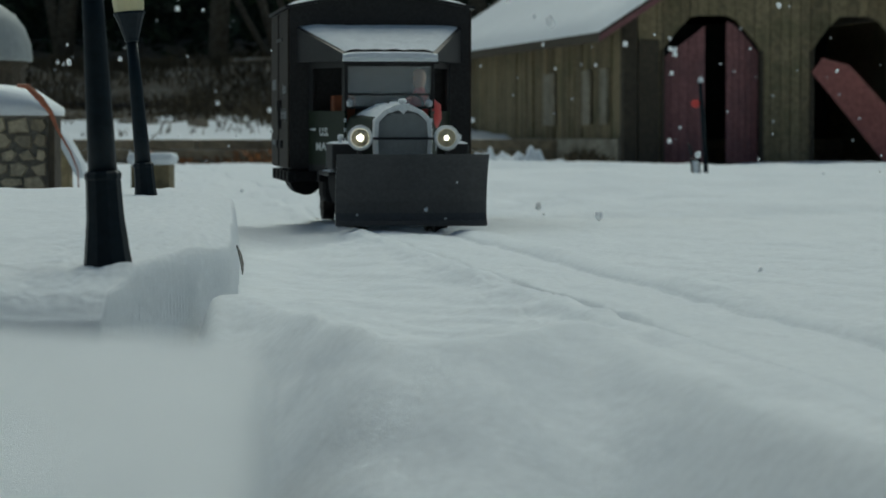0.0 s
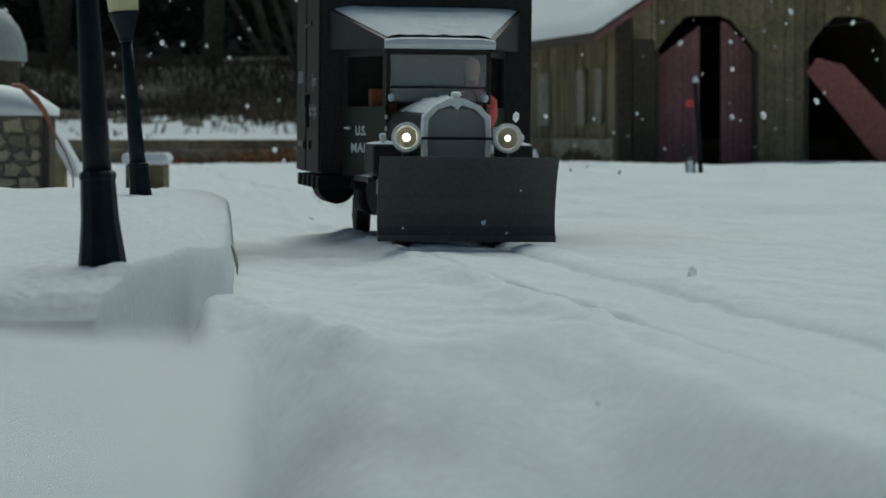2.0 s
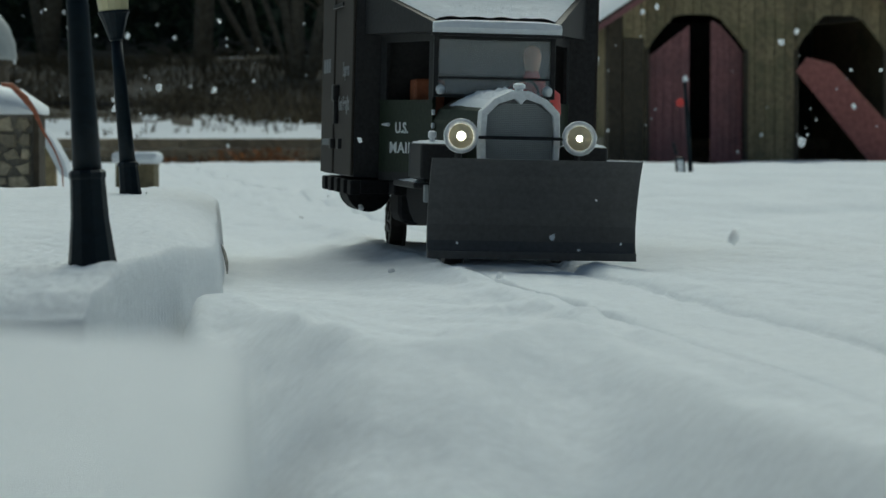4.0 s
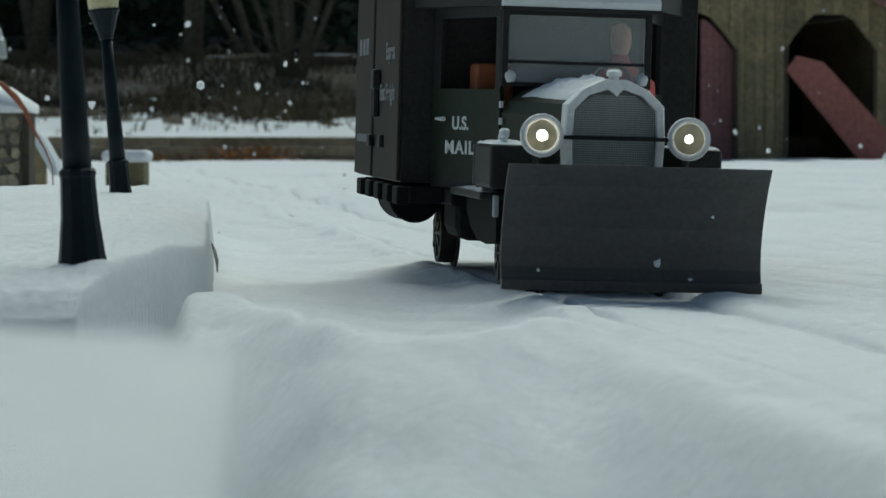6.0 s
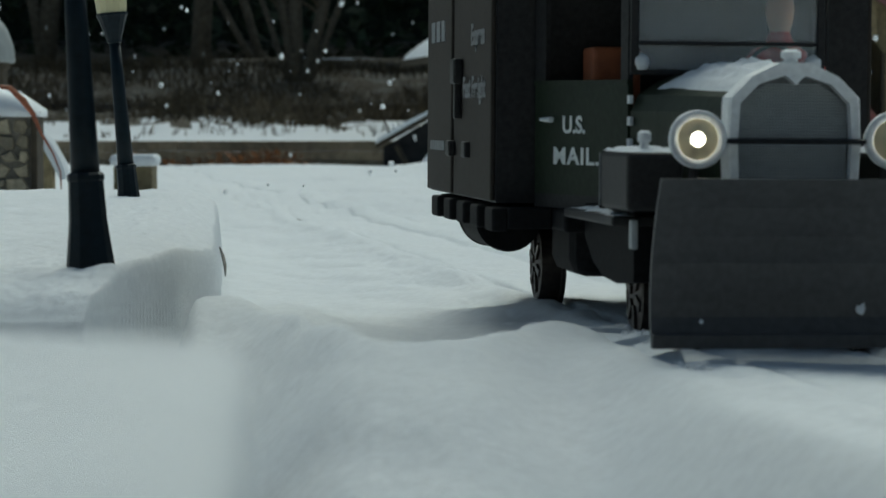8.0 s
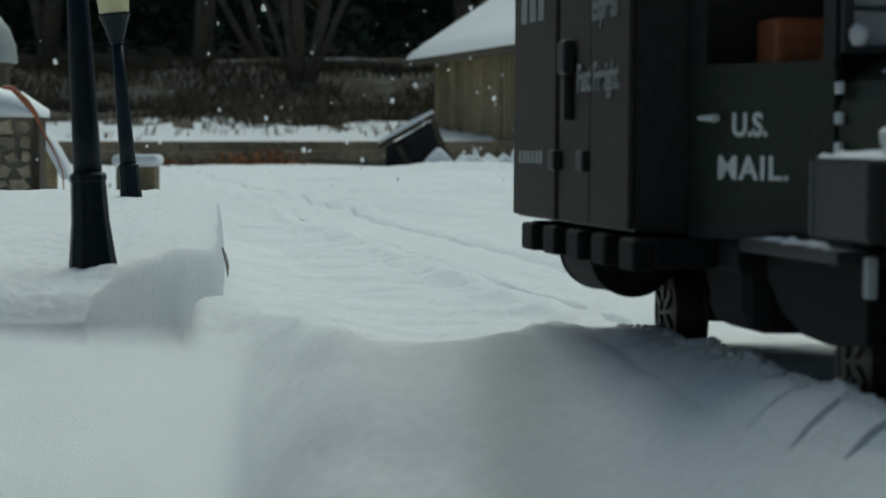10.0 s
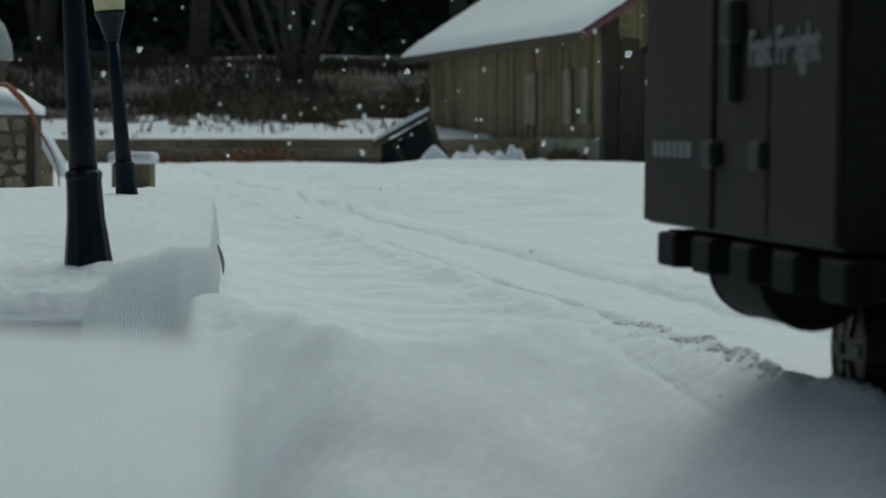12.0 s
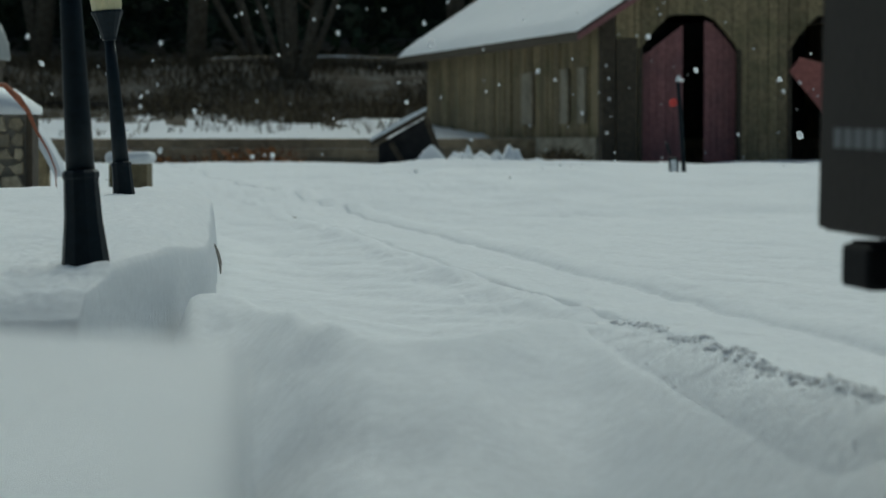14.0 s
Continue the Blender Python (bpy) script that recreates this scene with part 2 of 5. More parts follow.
def ground_z(x, y):
    z = -0.003 + 0.0022 * n2(x * 5, y * 3) * sstep(0.2, 1.0, abs(x - track_x(y)) * 8) + 0.004 * n2(x * 1.3, y * 0.9, 3.1) * sstep(1.6, 3, y)
    n = x - track_x(y)
    if y < 6:
        # slits where the rails run, open for a short stretch
        bare = sstep(0.80, 0.86, y) * sstep(1.10, 1.02, y)
        for c in (-0.0227, 0.0227):
            q = (n - c + 0.0012 * n2(y * 13, c * 90)) / (0.0019 + 0.0007 * n2(y * 21, c * 50))
            wob = 0.85 + 0.45 * n2(y * 9, c * 100) + 0.35 * n2(y * 37, c * 70)
            z -= (0.0014 + (0.0040 * bare if c < 0 else -0.0004)) * wob * (0.35 + 0.65 * sstep(2.4, 1.1, y)) * math.exp(-q * q)
            z += (0.0016 + 0.0010 * n2(y * 60, c * 30) + 0.0008 * n2(y * 170, c * 30)) * math.exp(-((n - c * 1.4) / 0.006) ** 2)
        # the bed between the rails lies lower, and a hollow runs beside it
        z += (-0.0008 - 0.0011 * n / 0.0227) * sstep(-0.0238, -0.0222, n) * sstep(0.0240, 0.0205, n)
        hollow = min(1.0, max(0.0, (-0.0246 - n) / 0.048)) * sstep(2.6, 1.2, y) * sstep(0.3, 0.6, y)
        z -= 0.0075 * hollow
        z += (0.0021 * n2((x * 0.9 + y * 0.45) * 36, (y - x) * 5) + 0.0013 * n2((x * 0.9 + y * 0.45) * 85, (y - x) * 9, 3)) * (sstep(-0.022, -0.035, n) + 0.45 * sstep(0.024, 0.04, n)) * sstep(2.8, 1.8, y) * (0.25 + 0.75 * sstep(0.62, 0.78, y))
        # drift ripples and crumbs
        z += 0.0013 * n2(x * 16 + y * 9, y * 9) + (0.0010 * n2(x * 45 + y * 20, y * 30) + 0.00065 * n2(x * 140, y * 120)) * (0.3 + 0.7 * sstep(0.62, 0.8, y)) + 0.00022 * n2(x * 310, y * 290, 4)
        z += 0.0045 * n2(x * 3 + 4, y * 6, 8) * sstep(1.3, 2.0, y) * sstep(0.02, 0.1, abs(n) - 0.03)
        # raised bank between platform and rails, its near side falling away
        lip = n + 0.034 + 0.0030 * n2(y * 22, 7.7) + 0.0018 * n2(y * 70, 2.2)
        reach = 0.71 + 0.16 * sstep(-0.015, -0.070, x) + 0.08 * sstep(0.0, 0.04, x) + 0.05 * n2(x * 9, 8.1)
        bank = sstep(0.004, -0.022, lip) * sstep(reach + 0.024, reach - 0.020, y + 0.006 * n2(x * 60, 3.3) + 0.003 * n2(x * 190, 5.3))
        z += (0.0052 + 0.0064 * hollow) * bank * (1 + 0.18 * n2(x * 30, y * 20, 4)) + 0.0006 * bank * math.exp(-((lip + 0.010) / 0.012) ** 2)
        d = min(0.25, max(0.0, reach - 0.02 - y))
        z -= 0.24 * d * d / (d + 0.025) * bank * sstep(-0.030, -0.10, n) * sstep(-0.8, -0.3, y) * sstep(-0.8, -0.3, x)
        # low drift beside the platform
        z += 0.0045 * math.exp(-((x + 0.058) / 0.022) ** 2 - ((y - 0.95) / 0.07) ** 2)
        z += 0.005 * math.exp(-((x - 0.9 + y * 0.1) / 0.25) ** 2 - ((y - 2.6) / 0.5) ** 2)
        z += 0.014 * n2(x * 1.1 + y * 0.4, y * 4.0, 6) * sstep(1.5, 2.2, y) * sstep(0.10, 0.4, n)
        z += (0.009 * n2(x * 5 + y * 2.2, y * 7.0, 12) + 0.005 * n2(x * 15 + y * 5, y * 16, 15)) * sstep(1.4, 2.2, y) * sstep(6.0, 5.0, y)
        z += 0.004 * math.exp(-((x - 0.42) / 0.2) ** 2 - ((y - 1.9) / 0.25) ** 2)
    # the ground under the platform stays low
    if y < 1.5:
        z -= 0.030 * sstep(0.014, 0.028, 0.0018 - 0.0735 * y - x)
    if y > 6.05:
        z += 0.050 * sstep(6.05, 6.12, y) + 0.085 * sstep(6.3, 8.2, y)
        z += (0.150 + 0.02 * n2(x * 2, 5.0)) * sstep(8.2, 9.3, y) + 0.25 * sstep(9.6, 14, y)
        z += (0.012 * n2(x * 4, y * 3, 9) + 0.012 * n2(x * 13, y * 9, 2)) * sstep(6.15, 6.6, y)
    return z


def graded(lo, hi, fine_lo, fine_hi, step, grow):
    v, out = fine_lo, []
    while v < fine_hi:
        out.append(v)
        v += step
    d = step
    while v < hi:
        out.append(v)
        d *= grow
        v += d
    out.append(hi)
    v, d, low = fine_lo, step, []
    while v > lo:
        d *= grow
        v -= d
        low.append(max(v, lo))
    return low[::-1] + out


def build_ground():
    xs = set(graded(-400, 400, -0.20, 0.26, 0.0024, 1.05))
    for c in (-0.0227, 0.0227):
        xs |= {c + 0.0007 * i for i in range(-6, 7)}
    xs |= {-0.0500 + 0.0010 * i for i in range(20)}
    xs = sorted(xs)
    ys = graded(-300, 600, 0.30, 1.25, 0.0034, 1.013)
    verts = [(track_x(y) + n, y, ground_z(track_x(y) + n, y)) for y in ys for n in xs]
    w = len(xs)
    faces = [(j * w + i, j * w + i + 1, (j + 1) * w + i + 1, (j + 1) * w + i) for j in range(len(ys) - 1) for i in range(w - 1)]
    me = bpy.data.meshes.new("ground")
    me.from_pydata(verts, [], faces)
    me.materials.append(SNOW)
    me.materials.append(BANK)
    idx = np.zeros(len(faces), dtype=np.int32)
    for j in range(len(ys) - 1):
        if 6.9 < ys[j] < 13.5:
            for i in range(w - 1):
                x = track_x(ys[j]) + xs[i]
                if ys[j] > 7.35 + 0.55 * n2(x * 2.6, ys[j] * 1.2, 5) + 0.35 * n2(x * 11, ys[j] * 5, 1):
                    idx[j * (w - 1) + i] = 1
    me.polygons.foreach_set("material_index", idx)
    me.shade_smooth()
    tagged(new("ground", me), "snow-covered garden ground rising to a grassy bank", "snow", kind="structure")


build_ground()


def platform_z(x, y):
    e = 0.0018 - 0.0735 * y - 0.0035 * sstep(0.6, 0.9, y)
    side = sstep(0.0, 0.001 + 0.007 * y, e - x + 0.0012 * n2(y * 30, 4) * min(1, y))
    high = 0.0165 + 0.0065 * sstep(0.77, 1.3, y)
    wob = 0.014 * n2(x * 26, y * 8, 3.3) + 0.0022 * n2(x * 70 + y * 31, y * 40 - x * 23, 1.3)
    front = 0.680 + 0.320 * sstep(-0.0890, -0.0805, x)
    m = 0.66 * sstep(0.0, 0.012, y + wob - front) + 0.20 * sstep(0.004, 0.030, y + wob - front) + 0.14 * sstep(0.01, 0.11, y + wob - front)
    z = -0.020 + (high + 0.020) * m
    z += 0.0018 * math.exp(-((x + 0.0905) / 0.006) ** 2 - ((y - 0.752) / 0.012) ** 2)
    z += 0.0012 * n2(x * 30, y * 14) + 0.0005 * n2(x * 60 + y * 30, y * 50 - x * 20) + (0.0007 * n2(x * 210, y * 120, 8) + 0.0004 * n2(x * 420, y * 330, 5)) * sstep(0.6, 1.0, m)
    z -= 0.02 * sstep(1.52, 1.62, y)
    z -= 0.0135 * (1 - min(1.0, max(0.0, (e - x) / 0.036))) ** 2.2 * sstep(0.5, 0.6, y)
    return z * side - 0.09 * (1 - side)


def z_low(p):
    """True for the brown floor added at the drift's foot to cut bounce light."""
    return p[2] < -0.0145 + 0.003 * n2(p[0] * 80, p[1] * 60)


def build_platform():
    ys = [0.08 + 0.0028 * i for i in range(200)] + [0.64 + 0.0006 * i for i in range(550)] + [0.97 + 0.0025 * i for i in range(264)]
    us = [0.0, 0.0005, 0.001, 0.0015, 0.002, 0.003, 0.0045, 0.006, 0.0075] + [0.009 + 0.0007 * i for i in range(80)] + [0.065 + 0.004 * i for i in range(40)] + [0.23, 0.28, 0.35, 0.45]
    verts, w = [], len(us)
    for y in ys:
        for u in us:
            x = 0.0028 - 0.0735 * y - u
            verts.append((x, y, platform_z(x, y)))
    faces = [(j * w + i, (j + 1) * w + i, (j + 1) * w + i + 1, j * w + i + 1) for j in range(len(ys) - 1) for i in range(w - 1)]
    me = bpy.data.meshes.new("snow_layer")
    me.from_pydata(verts, [], faces)
    me.materials.append(SNOW)
    me.materials.append(WOODD)
    # Dark brown gap floor, put in to dim the drift's front face.
    bare = [1 if ys[j] < 0.64 and z_low(verts[j * w + i]) else 0 for j in range(len(ys) - 1) for i in range(w - 1)]
    me.polygons.foreach_set("material_index", bare)
    me.shade_smooth()
    base = thing("platform", "raised station platform buried in rounded snow", "platform", kind="structure")
    top = new("snow_layer", me)
    top.parent = base
    # a hump of snow close before the lens, falling steeply to the far side
    ys = [0.060 + 0.003 * i for i in range(30)] + [0.150 + 0.0008 * i for i in range(50)]
    us = [0.0001 * i for i in range(20)] + [0.0020 + 0.0025 * i for i in range(60)]
    verts, w = [], len(us)
    for y in ys:
        for u in us:
            x = -0.0635 * y - u
            round_side = 1 - (1 - min(1.0, u / 0.0011)) ** 2
            round_top = 1 - max(0.0, (y - 0.152) / 0.036) ** 2.2
            top = 0.0392 + 0.0012 * n2(x * 50, y * 40, 2) - 0.0030 * max(0.0, 1 - u / 0.0040) ** 2
            verts.append((x, y, -0.028 + (top + 0.028) * max(0.0, round_top) ** 0.5 * round_side))
    faces = [(j * w + i, (j + 1) * w + i, (j + 1) * w + i + 1, j * w + i + 1) for j in range(len(ys) - 1) for i in range(w - 1)]
    me = bpy.data.meshes.new("snow_hump")
    me.from_pydata(verts, [], faces)
    me.materials.append(SNOW)
    me.shade_smooth()
    hump = new("snow_hump", me)
    hump.parent = base
    # a splinter of the timber edge shows through
    tip = [(0.0018 - 0.0735 * y - 0.0074 + k, y, z) for y, z, k in ((0.945, 0.0045, 0.0006), (0.952, 0.0080, 0.0004), (0.958, 0.0110, -0.0004), (0.962, 0.0135, -0.0014))]
    part("edge_splinter", tube(tip, [0.0002, 0.0006, 0.0006, 0.0003], 6), BLACK, base, "dark splinter of the platform edge")


build_platform()


def build_track():
    t = thing("railway_track", "snow-buried garden railway track with two steel rails", "railway track", kind="structure")
    for c in (-0.0227, 0.0227):
        bm = bmesh.new()
        rows = []
        for i in range(60):
            y = 0.05 + i * 0.09
            x = track_x(y) + c
            rows.append([(x + a, y, z - (0.0030 if c > 0 else 0.0003)) for a, z in ((-0.0008, -0.0052), (-0.0012, -0.0058), (-0.0008, -0.011), (-0.003, -0.0115), (0.003, -0.0115), (0.0008, -0.011), (0.0012, -0.0058), (0.0008, -0.0052))])
        loft(rows, bm)
        part("rail", bm, RAIL, t)
    tie = mesh_of(boxm(-0.030, 0.030, -0.006, 0.006, -0.020, -0.0135, 0.001), "sleeper", WOODD)
    for i in range(110):
        y = 0.1 + i * 0.045
        o = new("sleeper", tie)
        o.parent = t
        o.matrix_basis = pose(track_x(y), y, 0, 0, 0, 7.67)


build_track()


def build_sky_blocker():
    # Out-of-view wall, added only to hold back low sky light from behind.
    h = thing("unseen_wall", "unseen plain brown wall behind the camera, added to block low sky", "wall", kind="structure")
    for i in range(23):
        part("siding_board", boxm(-8, 8, -5.06, -5.0 + 0.004 * (i % 2), -0.03 + i * 0.115, 0.082 + i * 0.115, 0.004), WOODD, h)


build_sky_blocker()


# ================= rail truck =================
def arc(r, a0, a1, n, cx=0.0, cz=0.0):
    return [(cx + r * math.cos(radians(a0 + (a1 - a0) * i / n)), cz + r * math.sin(radians(a0 + (a1 - a0) * i / n))) for i in range(n + 1)]


def build_truck():
    t = thing("rail_truck", "black and green rail truck with plow and lit headlamps", "rail truck")
    # plow blade: curved sheet with a strip along the foot
    sec = [(-0.0093, 0.0420), (-0.0046, 0.0350), (-0.0012, 0.0280), (0.0012, 0.0215), (0.0024, 0.0150), (0.0022, 0.0085), (0.0, 0.0012)]
    back = [(y + 0.0016, z) for y, z in sec[::-1]]
    bm = prism([(y, z) for y, z in sec + back], "x", -0.0432, 0.0432)
    blade = part("plow_blade", bm, PLOW, t, "curved black steel plow blade")
    part("cutting_edge", boxm(-0.0432, 0.0432, -0.0008, 0.0006, 0.0011, 0.0045, 0.0002), PLOW, blade)
    for k, (x, z, r) in enumerate(((0.0085, 0.0105, 0.0012), (0.0193, 0.0045, 0.0013), (-0.031, 0.0075, 0.0006), (0.002, 0.030, 0.0005), (0.026, 0.026, 0.0005))):
        bm = bmesh.new()
        bmesh.ops.create_icosphere(bm, subdivisions=2, radius=r)
        for v in bm.verts:
            v.co *= 1 + 0.8 * n2(v.co.x * 1500 + k, v.co.y * 1500, v.co.z * 1500)
            v.co.y *= 0.4
        part("snow_fleck", bm, SNOW, blade, "snow stuck to the blade", m=pose(x, 0.0016 - max(0, z - 0.012) * 0.16, z))
    for x in (-0.02, 0.02):
        part("push_arm", boxm(x - 0.002, x + 0.002, 0.0062, 0.045, 0.012, 0.018, 0.0005), UNDERSHADE, t)
    # radiator
    def shell(s, ztop):
        w, w2 = 0.0172 * s, 0.0160 * s
        return [(-w2, 0.030), (-w, 0.050), (-w * 0.97, 0.0615), (-w * 0.66, 0.0668), (-0.004, ztop), (0.004, ztop), (w * 0.66, 0.0668), (w * 0.97, 0.0615), (w, 0.050), (w2, 0.030)]
    outer = shell(1.0, 0.0702)
    inner = [(-0.0138, 0.030), (-0.0146, 0.050), (-0.0140, 0.0600), (-0.0092, 0.0648), (-0.0026, 0.0670), (0.0, 0.0648), (0.0026, 0.0670), (0.0092, 0.0648), (0.0140, 0.0600), (0.0146, 0.050), (0.0138, 0.030)]
    outer2 = outer[:5] + [(0, 0.0703)] + outer[5:]
    bm = bmesh.new()
    rows = []
    for y in (0.0285, 0.0275, 0.0360):
        k = 1.0 if y != 0.0275 else 0.97
        rows.append([bm.verts.new((x * k, y, z)) for x, z in outer2])
    inn = [[bm.verts.new((x, y, z)) for x, z in inner] for y in (0.0275, 0.0310)]
    n = len(outer2)
    for i in range(n - 1):
        bm.faces.new((rows[0][i], rows[0][i + 1], rows[2][i + 1], rows[2][i]))
        bm.faces.new((rows[1][i], rows[1][i + 1], rows[0][i + 1], rows[0][i]))
        bm.faces.new((inn[0][i], inn[0][i + 1], rows[1][i + 1], rows[1][i]))
        bm.faces.new((inn[1][i], inn[1][i + 1], inn[0][i + 1], inn[0][i]))
    bmesh.ops.recalc_face_normals(bm, faces=bm.faces)
    rad = part("radiator_shell", bm, STEEL, t, "silver-painted radiator surround", smooth=False)
    core = prism(inner, "y", 0.0312, 0.0330)
    part("radiator_core", core, CORE, rad)
    # fine woven mesh in front of the core
    bm = bmesh.new()

    def half_width(z):
        return 0.0141 if z < 0.0600 else 0.0141 - (z - 0.0600) * 1.45

    for k in range(46):
        z = 0.0305 + k * 0.00076
        lim = half_width(z)
        if lim > 0.001 and z < 0.0650:
            tube([(-lim, 0.0306, z), (lim, 0.0306, z)], [0.00022, 0.00022], 4, bm)
    for k in range(-17, 18):
        x = k * 0.00080
        top = 0.0600 if abs(x) > 0.0139 else min(0.0650, 0.0600 + (0.0141 - abs(x)) / 1.45)
        tube([(x, 0.0305, 0.0305), (x, 0.0305, top)], [0.00016, 0.00016], 4, bm)
    part("grille_mesh", bm, MESHM, rad, "fine grey woven radiator mesh")
    part("badge", prism([(-0.0016, 0.0664), (0, 0.0645), (0.0016, 0.0664), (0, 0.0672)], "y", 0.0268, 0.0276), STEEL, rad)
    part("filler_cap", turned([(0.0016, 0.0), (0.0018, 0.0018), (0.0026, 0.002), (0.0026, 0.0034), (0.0014, 0.0042)], 12, m=pose(0, 0.0325, 0.0695)), STEEL, rad, smooth=False)
    # lamp bar and headlamps
    part("lamp_bar", tube([(-0.0192, 0.0262, 0.0506), (0.0192, 0.0262, 0.0506)], [0.0007, 0.0007], 8), BLACK, t)
    for sx in (-1, 1):
        m = pose(sx * 0.0250, 0.0269, 0.0510, 90, 0, 0)
        lamp = part("headlamp", turned([(0.0010, -0.0095), (0.0040, -0.0085), (0.0062, -0.0050), (0.0068, -0.0010), (0.0073, -0.0005), (0.0073, 0.0012), (0.0070, 0.0016), (0.0053, 0.0012), (0.0051, 0.0004), (0.0042, -0.0020), (0.002, -0.003)], 28), STEEL, t, "round headlamp with glowing bulb", smooth=True, m=m)
        part("reflector", turned([(0.0052, 0.0006), (0.0047, 0.0000), (0.0036, -0.0010), (0.0016, -0.0018)], 28), LENS, lamp, "amber-tinted reflector dish", smooth=True)
        bm = bmesh.new()
        bmesh.ops.create_uvsphere(bm, u_segments=14, v_segments=8, radius=0.0019 if sx < 0 else 0.0014, matrix=pose(0, 0, 0.0006))
        part("bulb", bm, BULB, lamp, "glowing headlamp bulb", smooth=True)
        part("lamp_bracket", tube([(sx * 0.025, 0.030, 0.046), (sx * 0.025, 0.034, 0.036)], [0.0012, 0.0014], 8), BLACK, t)
        # front mudguard
        x0, x1 = sorted((sx * 0.0255, sx * 0.0400))
        part("mudguard", boxm(x0, x1, 0.040, 0.0765, 0.0325, 0.0475, 0.0012), BLACK, t, "black box-shaped front mudguard")
        part("edge_strip", boxm(*sorted((sx * 0.0400, sx * 0.0404)), 0.0752, 0.0762, 0.0330, 0.0470), CORE, t, "narrow grey strip on the mudguard edge")
        bm = bmesh.new()
        bmesh.ops.create_grid(bm, x_segments=12, y_segments=16, size=0.5)
        for v in bm.verts:
            a, b = v.co.x, v.co.y
            edge = max(0, 1 - (2 * max(abs(a), abs(b))) ** 8)
            v.co = Vector(((x0 + x1) / 2 + a * 0.0140, 0.0585 + b * 0.0350, 0.0475 + (0.0006 + 0.0010 * (0.5 + n2(a * 5 + sx, b * 5))) * edge))
        part("mudguard_snow", bm, SNOW, t, "thin snow on the mudguard", smooth=True)
        part("side_marker_lamp", turned([(0.0012, 0), (0.0012, 0.002), (0.0018, 0.0025), (0.0018, 0.0045), (0.001, 0.0052)], 10, m=pose(sx * 0.0345, 0.046, 0.0478)), STEEL, t)
        part("running_board", boxm(*sorted((sx * 0.0260, sx * 0.0408)), 0.056, 0.1270, 0.0282, 0.0308, 0.0006), BLACK, t)
        bm = bmesh.new()
        bmesh.ops.create_grid(bm, x_segments=10, y_segments=40, size=0.5)
        for v in bm.verts:
            a, b = v.co.x, v.co.y
            edge = max(0, 1 - (2 * max(abs(a), abs(b))) ** 8)
            v.co = Vector((sx * 0.0334 + a * 0.0142, 0.0915 + b * 0.069, 0.0307 + 0.0011 * (0.25 + 1.6 * n2(a * 4 + sx, b * 14)) * edge))
        part("running_board_snow", bm, SNOW, t, "thin patchy snow on the running board", smooth=True)
        part("step_bracket", boxm(*sorted((sx * 0.0350, sx * 0.0368)), 0.050, 0.0535, 0.0225, 0.0300, 0.0004), MESHM, t, "grey step bracket")
        part("cowl_lamp", turned([(0.0004, -0.0024), (0.0019, -0.0018), (0.0025, 0.0), (0.0023, 0.0014), (0.0012, 0.0024), (0.0003, 0.0027)], 14, m=pose(sx * 0.0243, 0.1015, 0.0712)), STEEL, t, "small cowl lamp capped with snow", smooth=True)
    # hood and cowl
    secs = []
    for y, w, zt in ((0.034, 0.0155, 0.0672), (0.060, 0.0195, 0.0685), (0.085, 0.0232, 0.0695), (0.108, 0.0256, 0.0700)):
        s = [(-w, y, 0.028), (-w, y, 0.058)]
        for i in range(9):
            a = math.pi * (1 - i / 8)
            s.append((w * math.cos(a) * 0.995, y, 0.058 + (zt - 0.058) * math.sin(a)))
        s += [(w, y, 0.058), (w, y, 0.028)]
        secs.append(s)
    hood = part("hood", loft(secs), GREEN, t, "dark green tapered engine hood", smooth=False)
    for i in range(3):
        for sx in (-1, 1):
            part("hood_hinge", boxm(sx * 0.0262 - 0.0006, sx * 0.0262 + 0.0006, 0.104, 0.1075, 0.048 + i * 0.006, 0.0505 + i * 0.006, 0.0003), STEEL, hood)
    # snow on the hood
    bm = bmesh.new()
    bmesh.ops.create_grid(bm, x_segments=40, y_segments=40, size=0.5)
    for v in bm.verts:
        a, b = v.co.x, v.co.y
        y = 0.067 + b * 0.060
        w = 0.0155 + (y - 0.034) * 0.136
        x = a * 1.7 * w
        zt = 0.0672 + (y - 0.034) * 0.038
        u = min(1, abs(x) / (0.995 * w))
        z = 0.058 + (zt - 0.058) * math.sqrt(max(0, 1 - u * u))
        lump = 0.0019 * (1.05 + n2(a * 7, b * 9) + 0.6 * n2(a * 18, b * 20, 5))
        v.co = Vector((x, y, z + max(-0.001, lump) * (1 - abs(2 * a) ** 4) * (1 - abs(2 * b) ** 6) + 0.0001))
    part("hood_snow", bm, SNOW, hood, "patchy snow on the hood", smooth=True)
    # cab
    cab = part("cab_floor", prism([(-0.044, 0.158), (-0.0255, 0.108), (0.0255, 0.108), (0.044, 0.158)], "z", 0.030, 0.034), BLACK, t)

    def wall_panel(p0, p1, z0, z1, th, name, material, parent, label="", bulge=None):
        p0, p1 = Vector((*p0, 0)), Vector((*p1, 0))
        d = (p1 - p0).normalized()
        nn = Vector((-d.y, d.x, 0)) * th
        return part(name, prism([tuple((p0)[:2]), tuple((p1)[:2]), tuple((p1 + nn)[:2]), tuple((p0 + nn)[:2])], "z", z0, z1), material, parent, label)

